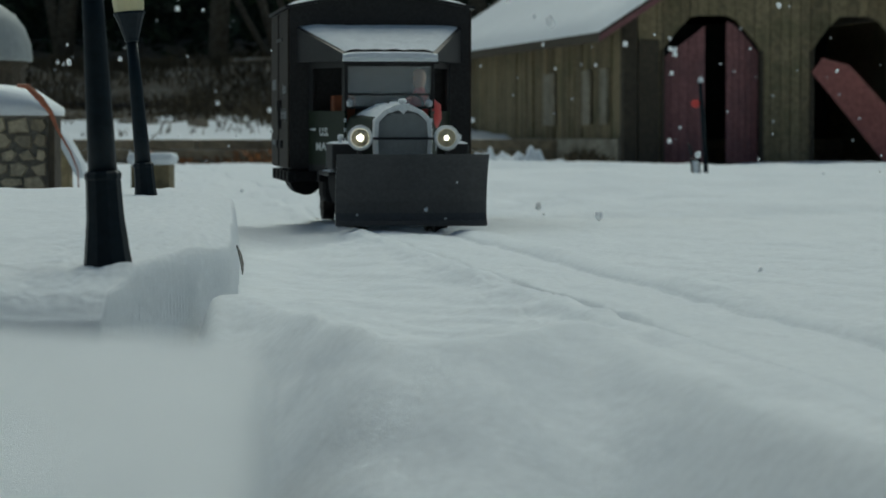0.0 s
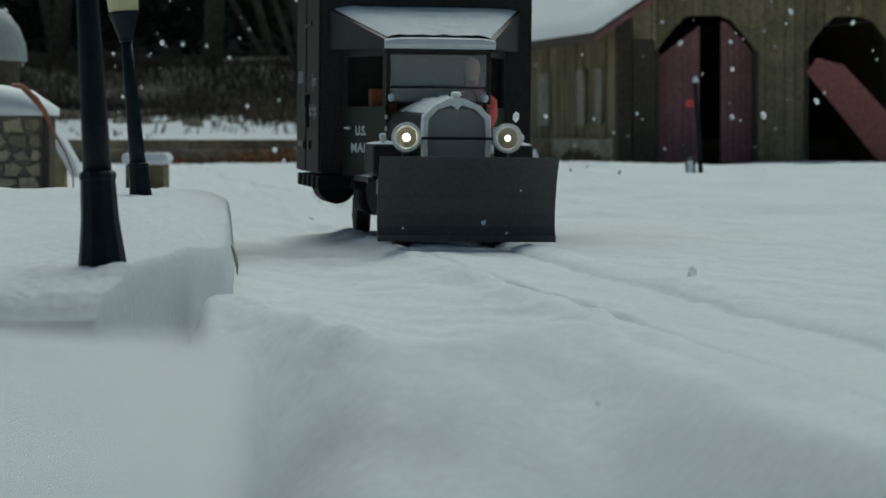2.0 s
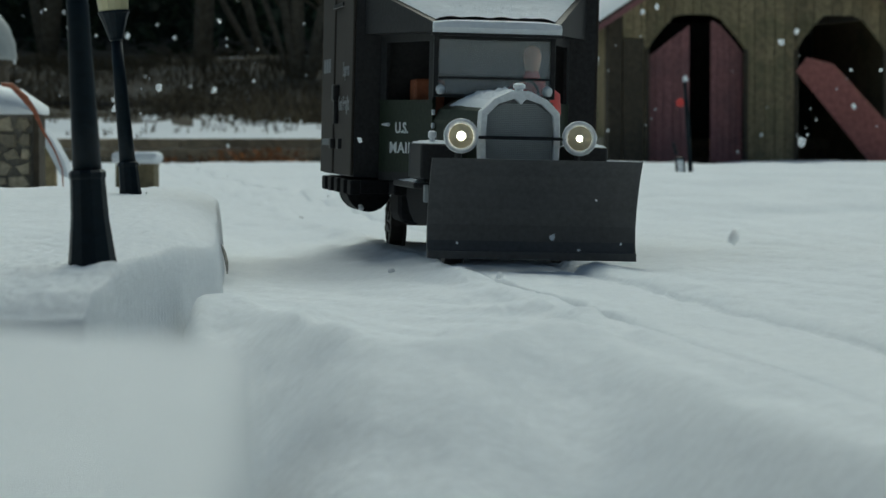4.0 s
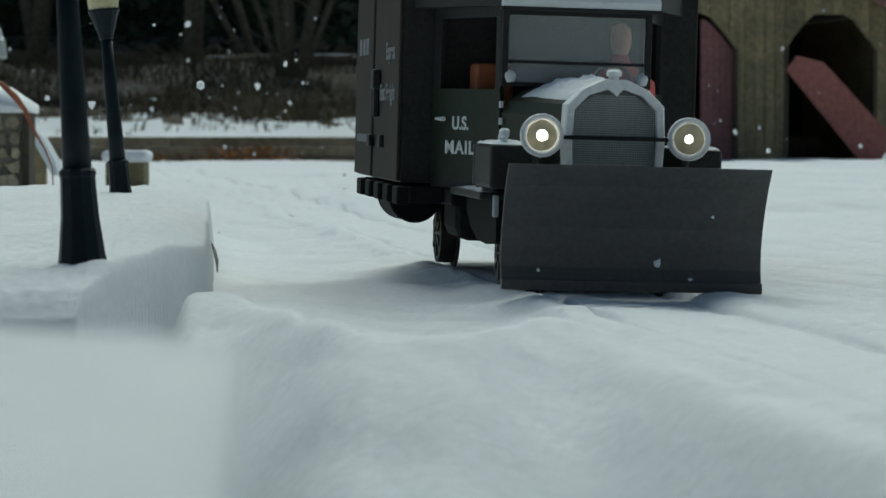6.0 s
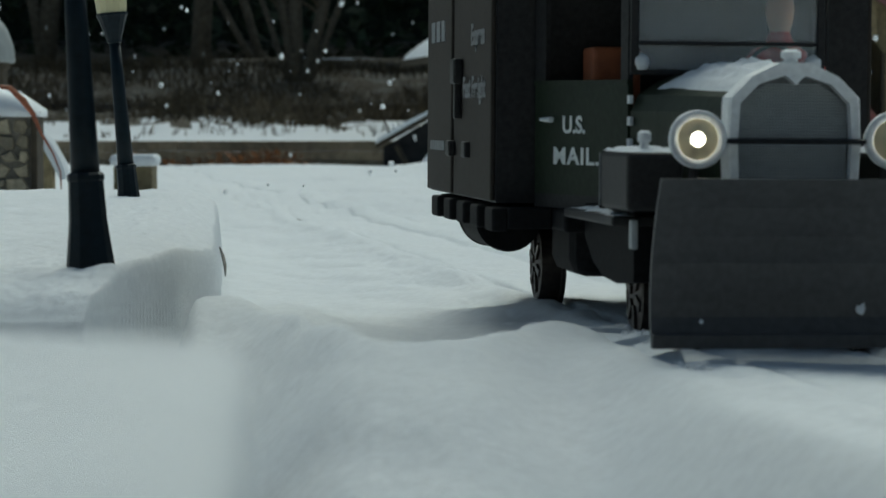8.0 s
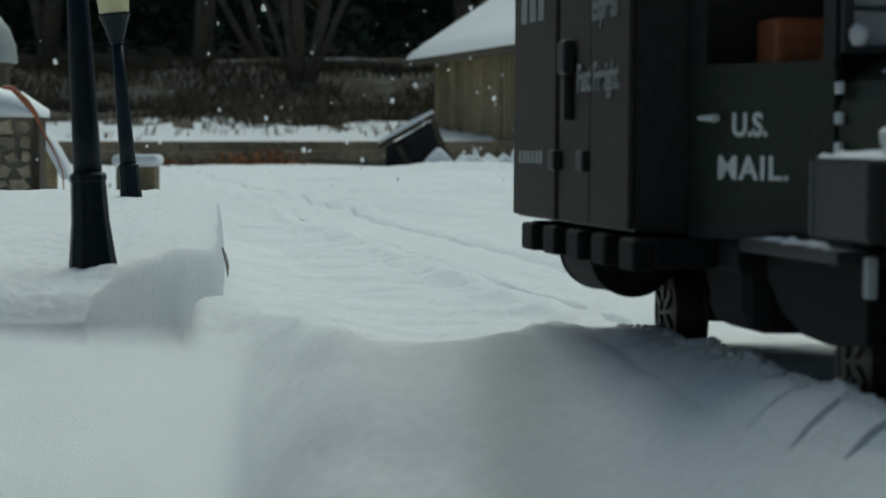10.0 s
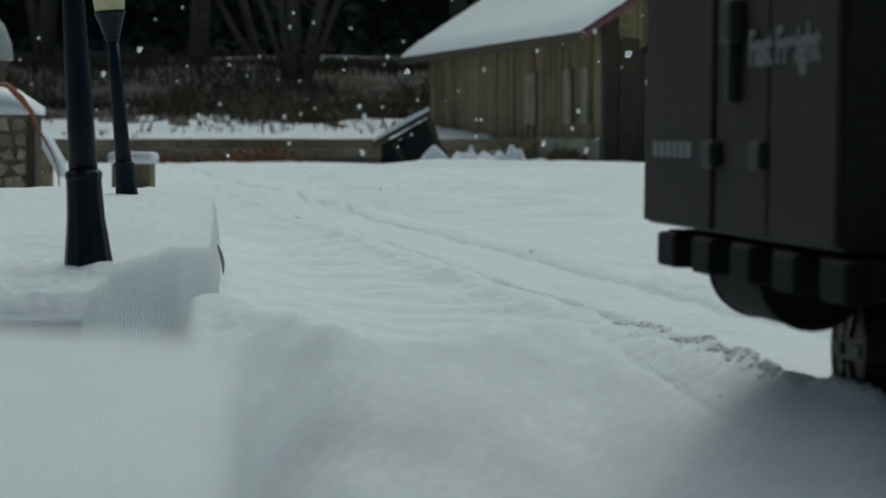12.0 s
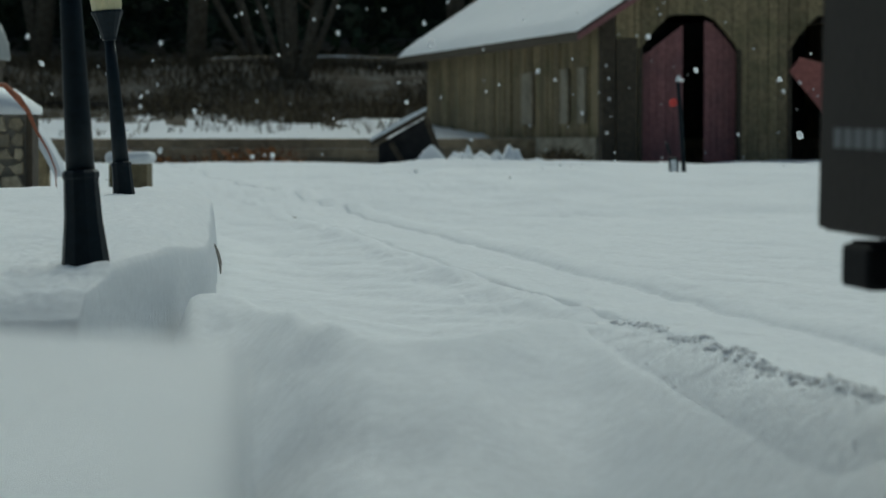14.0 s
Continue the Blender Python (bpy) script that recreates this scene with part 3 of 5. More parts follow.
    for sx in (-1, 1):
        a, b = (sx * 0.044, 0.158), (sx * 0.0262, 0.109)
        th = 0.0016 * (1 if sx < 0 else -1)
        door = wall_panel(a, b, 0.034, 0.0655, th, "cab_door", GREEN, t, "dark green cab door with white lettering")
        # sill and top rail of the window
        wall_panel((a[0] * 1.01, a[1]), (b[0] * 1.01, b[1]), 0.0655, 0.0668, th * 1.2, "window_sill", GREEN, door)
        wall_panel(a, b, 0.093, 0.0985, th, "door_header", BLACK, t)
        d = Vector((b[0] - a[0], b[1] - a[1], 0)).normalized()
        wall_panel(a, (a[0] + d.x * 0.006, a[1] + d.y * 0.006), 0.0668, 0.093, th, "rear_post", BLACK, t)
        wall_panel((b[0] - d.x * 0.004, b[1] - d.y * 0.004), b, 0.0668, 0.093, th, "front_post", BLACK, t)
        # spear handle on the door
        h0 = Vector((a[0], a[1], 0)) + d * 0.006
        out = Vector((sx * abs(d.y), -abs(d.x), 0))
        p = h0 + out * 0.0016
        part("door_handle", tube([(p.x, p.y, 0.0555), (p.x + d.x * 0.0065, p.y + d.y * 0.0065, 0.0555)], [0.0005, 0.0009], 8), STEEL, door, "silver door handle")
        # lettering
        ang = math.degrees(math.atan2(d.y, d.x)) if sx < 0 else math.degrees(math.atan2(-d.y, -d.x))
        org = Vector((a[0], a[1], 0)) + out * 0.0002
        if sx < 0:
            base1, base2 = org + d * 0.0163, org + d * 0.0110
        else:
            base1, base2 = org + d * 0.034, org + d * 0.040
        letters("U.S.", 0.0068, LETTER, door, pose(base1.x, base1.y, 0.0518, 90, 0, ang), "white_lettering", 1.2)
        letters("MAIL.", 0.0068, LETTER, door, pose(base2.x, base2.y, 0.0428, 90, 0, ang), "white_lettering", 1.45, 1.12)
    # windscreen
    fr = bmesh.new()
    for x0, x1, z0, z1 in ((-0.0272, -0.0250, 0.068, 0.0965), (0.0250, 0.0272, 0.068, 0.0965), (-0.0250, 0.0250, 0.0935, 0.0965), (-0.0250, 0.0250, 0.0680, 0.0695), (-0.0250, 0.0250, 0.0762, 0.0772)):
        box(fr, x0, x1, 0.1000, 0.1024, z0, z1, 0.0003)
    ws = part("windscreen", fr, BLACK, t, "black-framed split windscreen")
    pane = part("pane", boxm(-0.0250, 0.0250, 0.1008, 0.1014, 0.0695, 0.0935), glass, ws, "glass pane with a grey veil for reflected sky")
    pane.visible_shadow = False
    # cab roof with visor, tapering from the box to the windscreen
    bm = bmesh.new()
    vs = [bm.verts.new(p) for p in ((-0.0515, 0.159, 0.1185), (0.0515, 0.159, 0.1185), (0.0285, 0.0975, 0.1010), (-0.0285, 0.0975, 0.1010), (-0.0515, 0.159, 0.0970), (0.0515, 0.159, 0.0970), (0.0285, 0.0975, 0.0965), (-0.0285, 0.0975, 0.0965))]
    for f in ((0, 1, 2, 3), (7, 6, 5, 4), (0, 3, 7, 4), (1, 5, 6, 2), (3, 2, 6, 7), (0, 4, 5, 1)):
        bm.faces.new([vs[i] for i in f])
    bmesh.ops.recalc_face_normals(bm, faces=bm.faces)
    roof = part("cab_roof", bm, BLACK, t, "black sloping cab roof")
    bm = bmesh.new()
    bmesh.ops.create_grid(bm, x_segments=40, y_segments=30, size=0.5)
    for v in bm.verts:
        a, b = v.co.x, v.co.y + 0.5
        w = 0.0268 + 0.0225 * b
        y = 0.1008 + 0.0577 * b
        z = 0.1023 + 0.0166 * b
        e = (1 - abs(2 * a) ** 10)
        v.co = Vector((a * 2 * w, y, z + (0.0014 + 0.0007 * n2(a * 9, b * 7)) * e))
    part("roof_snow", bm, SNOW, roof, "even layer of snow on the sloping roof", smooth=True)
    bm = bmesh.new()
    secs = []
    for i in range(13):
        x = -0.0285 + 0.057 * i / 12
        k = 1 - abs(i / 6 - 1) ** 6 * 0.5
        secs.append([(x, 0.0925, 0.0962), (x, 0.0915, 0.0985), (x, 0.0930, 0.0992 + 0.0022 * k), (x, 0.0972, 0.0998 + 0.0024 * k), (x, 0.0972, 0.0962)])
    loft(secs, bm)
    part("visor_snow", bm, SNOW, roof, "snow along the visor edge", smooth=False)
    part("visor", boxm(-0.0290, 0.0290, 0.0920, 0.0990, 0.0950, 0.0962, 0.0003), BLACK, roof)
    # inside the cab
    part("seat", boxm(-0.031, -0.017, 0.136, 0.153, 0.034, 0.0765, 0.0012), SEATM, t, "orange-brown wooden crate seat")
    part("rear_bench", boxm(-0.018, 0.036, 0.135, 0.155, 0.034, 0.060, 0.0015), BLACK, t)
    bm = turned([(0.010, 0.054), (0.0138, 0.062), (0.0132, 0.071), (0.0040, 0.0780), (0.0028, 0.081), (0.0037, 0.0835), (0.0042, 0.0875), (0.0034, 0.0910), (0.001, 0.0925)], 16, m=pose(0.0215, 0.128, 0))
    tube([(0.0150, 0.124, 0.074), (0.0100, 0.117, 0.0705), (0.0130, 0.111, 0.0745)], [0.0028, 0.0026, 0.0022], 8, bm)
    for f in bm.faces:
        f.material_index = 1 if f.calc_center_median().z > 0.080 else 0
    fig = part("figurine", bm, [REDC, TAN], t, "plain red and tan plastic toy figurine", smooth=True)
    bm = bmesh.new()
    pts = [(0.0150 + 0.0065 * math.cos(a), 0.110 - 0.002 * math.sin(a), 0.0705 + 0.006 * math.sin(a)) for a in [2 * math.pi * i / 20 for i in range(21)]]
    tube(pts, [0.0006] * 21, 6, bm)
    part("steering_wheel", bm, BLACK, t)
    # freight box
    bx = part("freight_box", prism([(-0.0560, 0.0300), (-0.0560, 0.1300), (-0.030, 0.1345), (0.0, 0.1362), (0.030, 0.1345), (0.0560, 0.1300), (0.0560, 0.0300)], "y", 0.159, 0.306), BLACK, t, "tall black freight box")
    for y0, y1, nm in ((0.1600, 0.2022, "side_panel"), (0.2062, 0.2445, "side_door"), (0.2460, 0.3055, "side_panel")):
        for sx in (-1, 1):
            x0, x1 = sorted((sx * 0.0560, sx * (0.0575 if nm == "side_panel" else 0.0568)))
            p = part(nm, boxm(x0, x1, y0, y1, 0.0305, 0.1290, 0.0005), BOXP, bx, "brown-grey painted side panel" if nm == "side_panel" else "sliding freight door")
            if nm == "side_door":
                part("door_track", boxm(*sorted((sx * 0.0568, sx * 0.0582)), y0 - 0.003, y1 + 0.006, 0.1105, 0.1125, 0.0003), BLACK, p)
                part("latch", boxm(*sorted((sx * 0.0568, sx * 0.0592)), y0 + 0.0195, y0 + 0.0232, 0.0545, 0.0735, 0.0006), BLACK, p, "long black door latch")
                part("latch_block", boxm(*sorted((sx * 0.0568, sx * 0.0600)), y0 + 0.0165, y0 + 0.0255, 0.0655, 0.0735, 0.0008), BLACK, p)
                for yy in (y0 + 0.001, y1 - 0.001):
                    part("hinge", boxm(*sorted((sx * 0.0568, sx * 0.0592)), yy - 0.004, yy + 0.004, 0.0425, 0.0475, 0.0006), BLACK, p)
    # lettering on the side that faces the platform
    letters("Fast Freight", 0.0090, FADED, bx, pose(-0.05772, 0.2170, 0.0612, 90, 0, -90), "faded_lettering", 1.12)
    letters("Express", 0.0090, FADED, bx, pose(-0.05772, 0.1997, 0.0772, 90, 0, -90), "faded_lettering", 1.0)
    for i, (w, h) in enumerate(((0.009, 0.0085), (0.009, 0.0085), (0.008, 0.0085))):
        y = 0.294 - i * 0.0125
        part("lettering_bar", boxm(-0.05775, -0.0575, y - w, y, 0.0800, 0.0800 + h * 0.8), FADED, bx)
    for i in range(6):
        y = 0.296 - i * 0.006
        part("lettering_bar", boxm(-0.05775, -0.0575, y - 0.0045, y, 0.0440, 0.0472), FADED, bx)
    # roof of the box with snow
    part("box_roof", prism([(-0.0590, 0.1292), (-0.030, 0.1347), (0.0, 0.1365), (0.030, 0.1347), (0.0590, 0.1292), (0.0590, 0.1310), (0.030, 0.1366), (0.0, 0.1384), (-0.030, 0.1366), (-0.0590, 0.1310)], "y", 0.1555, 0.3090), BLACK, bx)
    bm = bmesh.new()
    bmesh.ops.create_grid(bm, x_segments=30, y_segments=30, size=0.5)
    for v in bm.verts:
        a, b = v.co.x, v.co.y
        e = (1 - abs(2 * a) ** 10) * (1 - abs(2 * b) ** 12)
        x = a * 0.117
        z = 0.1385 - 0.0078 * (abs(x) / 0.059) ** 1.7
        v.co = Vector((x, 0.2322 + b * 0.152, z + (0.0025 + 0.001 * n2(a * 8, b * 8)) * e))
    part("box_roof_snow", bm, SNOW, bx, "snow on the box roof", smooth=True)
    # underframe, stake pockets, tank and wheels
    part("underframe", boxm(-0.040, 0.040, 0.130, 0.300, 0.0235, 0.0298, 0.001), UNDERSHADE, t)
    part("chassis_rail", boxm(-0.017, 0.017, 0.040, 0.300, 0.014, 0.0225, 0.001), UNDERSHADE, t)
    for sx in (-1, 1):
        part("side_sill", boxm(*sorted((sx * 0.040, sx * 0.0530)), 0.150, 0.300, 0.0236, 0.0298, 0.0006), UNDERSHADE, t)
        for i in range(5):
            y = 0.1520 + i * 0.0306
            part("stake_pocket", boxm(*sorted((sx * 0.0525, sx * 0.0575)), y, y + 0.0150, 0.0228, 0.0297, 0.0008), UNDERSHADE, t)
        # drum-shaped tank slung at the side, with rolled rims
        tank = part("tank", turned([(0.0098, 0.0), (0.0107, 0.0004), (0.0107, 0.0014), (0.0103, 0.0018), (0.0103, 0.0392), (0.0107, 0.0396), (0.0107, 0.0406), (0.0098, 0.0410)], 32, m=pose(sx * 0.0398, 0.2740, 0.0237, 90)), UNDERSHADE, t, "round black tank slung under the floor", smooth=False)
    for y in (0.052, 0.088, 0.250):
        part("axle_box", boxm(-0.019, 0.019, y - 0.006, y + 0.006, 0.0065, 0.015, 0.001), UNDERSHADE, t)
    part("gear_case", boxm(-0.037, 0.037, 0.134, 0.172, 0.0105, 0.0300, 0.005), UNDERSHADE, t)
    part("engine_skirt", prism([(0.058, 0.0320), (0.058, 0.0135), (0.080, 0.0120), (0.100, 0.0128), (0.116, 0.0165), (0.128, 0.0230), (0.128, 0.0320)], "x", -0.0345, 0.0345), UNDERSHADE, t, "dark curved skirt under the engine")
    wheels = []
    for y in (0.052, 0.088, 0.250):
        ax = part("wheelset", tube([(-0.027, 0, 0), (0.027, 0, 0)], [0.002, 0.002], 10), RAIL, t, "steel wheelset on its axle", m=pose(0, y, 0.0085))
        for sx in (-1, 1):
            prof = [(0.0028, -0.0035), (0.0095, -0.0032), (0.0105, -0.0038), (0.0120, -0.0035), (0.0122, 0.0028), (0.0140, 0.0032), (0.0140, 0.0042), (0.0100, 0.0042), (0.0095, 0.0030), (0.003, 0.0030)]
            w = part("wheel", turned(prof, 26, m=pose(0, 0, 0, 0, sx * -90, 0)), RAIL, ax, m=pose(sx * 0.0245, 0, 0))
            bm = bmesh.new()
            for k in range(6):
                a = math.pi * k / 3
                box(bm, -0.0042, 0.0005, -0.0011, 0.0011, 0.003, 0.0095, 0.0, pose(0, 0, 0, math.degrees(a)))
            part("spokes", bm, RAIL, w, m=pose(0, 0, 0, 0, 0, 0 if sx < 0 else 180))
        wheels.append((ax, y))
    blade.matrix_basis = pose(0.0016, 0, 0)
    bx.matrix_basis = pose(0.0007, 0.001, 0.0010)
    return t, wheels


TRUCK, WHEELS = build_truck()


# ================= lamp posts =================
def build_post(x, y, z, lean_x, lean_y, bury, label):
    p = thing("lamp_post", label, "lamp post", "platform lamp posts", m=pose(x, y, z - bury, lean_x, lean_y, 0))
    part("base", turned([(0.0069, -0.006), (0.0066, 0.002), (0.0061, 0.006), (0.0052, 0.014), (0.0048, 0.0245), (0.0051, 0.0250), (0.0051, 0.0262), (0.0044, 0.0270)], 10), IRON, p)
    part("shaft", turned([(0.0040, 0.0265), (0.0037, 0.040), (0.0032, 0.065), (0.0027, 0.0860)], 14), IRON, p, smooth=True)
    part("capital", turned([(0.0027, 0.0855), (0.0036, 0.0862), (0.0036, 0.0874), (0.0040, 0.0885), (0.0062, 0.0955), (0.0074, 0.0985), (0.0078, 0.0990), (0.0078, 0.1002)], 14), IRON, p)
    lan = part("lantern", turned([(0.0070, 0.1002), (0.0073, 0.1010), (0.0088, 0.1180), (0.0088, 0.1190)], 14), AMBER, p, "pale amber lantern glass")
    part("lantern_roof", turned([(0.0098, 0.1190), (0.0098, 0.1200), (0.0060, 0.1245), (0.0015, 0.1270), (0.0015, 0.1300), (0.0006, 0.1320)], 14), IRON, lan, "dark lantern roof with snow")
    return p


build_post(-0.0970, 0.767, platform_z(-0.0976, 0.767), 0, -3.0, 0.002, "dark blue-green lamp post rooted in platform snow")
build_post(-0.1538, 1.37, platform_z(-0.1538, 1.37), 0, -5.0, 0.0115, "dark lamp post with amber lantern behind the drift")


# ================= barn =================
def build_barn():
    yaw = 11.7
    b = thing("barn", "weathered board barn with snowy roof and two arched doorways", "barn", m=pose(0.317, 5.5, 0.0, 0, 0, yaw))
    W, L, EAVE, RIDGE = 0.590, 1.74, 0.2945, 0.486
    arches = [(0.067, 0.268), (0.371, 0.556)]
    H1, TOP, BASE = 0.222, 0.290, -0.01

    def arch_top(x, a0, a1):
        u = (x - a0) / (a1 - a0)
        return H1 + (TOP - H1) * min(1.0, min(u, 1 - u) / 0.30) ** 0.85

    def gable(x):
        return EAVE + (RIDGE - EAVE) * (1 - abs(x - W / 2) / (W / 2))

    # facade boards
    x = 0.0
    rnd = random.Random(4)
    while x < W - 0.001:
        w = min(rnd.choice((0.016, 0.018, 0.020, 0.022)), W - x)
        for a0, a1 in arches:
            if x < a0 < x + w:
                w = a0 - x
            if x < a1 < x + w:
                w = a1 - x
        w = max(w, 0.002)
        xm = x + w / 2
        z0a, z0b = BASE, BASE
        for a0, a1 in arches:
            if a0 - 1e-6 <= x and x + w <= a1 + 1e-6:
                z0a, z0b = arch_top(x, a0, a1), arch_top(x + w, a0, a1)
        g = 0.0006
        o = [(x + g, z0a), (x + w - g, z0b), (x + w - g, gable(x + w)), (x + g, gable(x))]
        if x < W / 2 < x + w:
            o.insert(3, (W / 2, RIDGE))
        dy = rnd.uniform(0, 0.003)
        part("board", prism(o, "y", -0.004 - dy, 0.006), WOOD, b)
        x += w
    # side wall boards: lower wainscot and upper panels, and the hidden walls
    y = 0.0
    while y < L:
        w = rnd.choice((0.030, 0.036, 0.042))
        dx = rnd.uniform(0, 0.004)
        part("board", boxm(-dx, 0.008, y + 0.001, y + w - 0.001, BASE, EAVE - 0.004), WOOD, b)
        y += w
    for yy, wd in ((0.13, 0.055), (0.27, 0.060), (0.58, 0.10)):
        part("side_shutter", boxm(-0.010, -0.004, yy, yy + wd, 0.078, 0.190, 0.001), PLASTER, b, "grey weathered shutter")
    part("side_sill_beam", boxm(-0.016, 0.0, 0.020, L, BASE, 0.050, 0.002), PLASTER, b, "low worn plaster plinth")
    part("corner_post", boxm(-0.012, 0.016, -0.012, 0.016, BASE, EAVE, 0.002), WOODD, b)
    part("corner_board", boxm(0.018, 0.060, -0.010, -0.0075, BASE, H1 + 0.02, 0.001), WOODD, b, "dark boards beside the doorway")
    part("far_wall", boxm(W - 0.008, W, 0.0, L, BASE, EAVE - 0.004), WOOD, b)
    part("back_wall", prism([(0, BASE), (W, BASE), (W, EAVE), (W / 2, RIDGE), (0, EAVE)], "y", L, L + 0.008), WOOD, b)
    # Floor and added backing sheet carry the barn's inner shade as colour.
    part("inner_floor", boxm(0.01, W - 0.01, 0.01, L, -0.012, 0.001), SHADEBLK, b)
    part("inner_lining", boxm(0.012, W - 0.012, 0.50, 0.51, 0.0, EAVE), SHADEBLK, b)
    # roof planes with overhang and snow
    ov, t = 0.071, 0.006
    sl = (RIDGE - EAVE) / (W / 2)
    for sx in (0, 1):
        def X(v):
            return v if sx == 0 else W - v
        o = [(X(-ov), EAVE - ov * sl), (X(W / 2), RIDGE), (X(W / 2), RIDGE + t), (X(-ov), EAVE - ov * sl + t)]
        r = part("roof", prism(o, "y", -0.05, L + 0.08), WOODD, b, "plank roof under snow")
        bm = bmesh.new()
        bmesh.ops.create_grid(bm, x_segments=30, y_segments=60, size=0.5)
        for v in bm.verts:
            a, c = v.co.x + 0.5, v.co.y + 0.5
            e = (1 - abs(2 * a - 1) ** 14) * (1 - abs(2 * c - 1) ** 30)
            xx = -ov + (W / 2 + ov) * a
            v.co = Vector((X(xx), -0.05 + (L + 0.13) * c, EAVE + xx * sl + t + (0.018 + 0.003 * n2(a * 4, c * 9)) * e))
        part("roof_snow", bm, SNOW, r, "thick smooth snow on the roof", smooth=True)
        part("fascia", prism([(X(-ov) , EAVE - ov * sl - 0.012), (X(-ov + 0.004), EAVE - ov * sl - 0.012), (X(-ov + 0.004), EAVE - ov * sl), (X(-ov), EAVE - ov * sl)], "y", -0.05, L + 0.08), WOODD, b, "dark brown eave board")
        part("barge_board", prism([(X(-ov), EAVE - ov * sl - 0.012), (X(W / 2), RIDGE - 0.012), (X(W / 2), RIDGE), (X(-ov), EAVE - ov * sl)], "y", -0.054, -0.048), REDW, b, "faded red barge board")
    # door leaves of the first arch: both ajar
    a0, a1 = arches[0]
    for x0, x1, nm in ((a0 + 0.003, a0 + 0.090, "left"), (a0 + 0.133, a1 - 0.003, "right")):
        n = 5
        w = (x1 - x0) / n
        lf = part("door_leaf", boxm(x0 + 0.004, x1 - 0.004, 0.012, 0.016, 0.004, 0.19), REDW, b, "faded dark red plank door leaf")
        for i in range(n):
            xa, xb = x0 + i * w, x0 + (i + 1) * w
            ta, tb = arch_top(xa, a0, a1) - 0.010, arch_top(xb, a0, a1) - 0.010
            if nm == "left":
                ta, tb = min(ta, 0.205 + (xa - x0) * 0.75), min(tb, 0.205 + (xb - x0) * 0.75)
            part("door_plank", prism([(xa + 0.0005, 0.002), (xb - 0.0005, 0.002), (xb - 0.0005, tb), (xa + 0.0005, ta)], "y", 0.006, 0.012), REDW, lf)
    # fallen panel leaning across the second arch
    a0, a1 = arches[1]
    bm = prism([(a0 - 0.002, 0.180), (a0 + 0.020, 0.208), (a0 + 0.075, 0.195), (a0 + 0.205, 0.062), (a0 + 0.205, 0.003), (a0 + 0.150, 0.003)], "y", -0.014, -0.008)
    part("leaning_panel", bm, PINKW, b, "faded red door leaf leaning askew")
    for a0, a1 in arches:
        for xs in (a0, a1):
            part("door_jamb", boxm(xs - 0.004, xs + 0.004, -0.010, 0.002, BASE, H1, 0.001), WOODD, b)


build_barn()


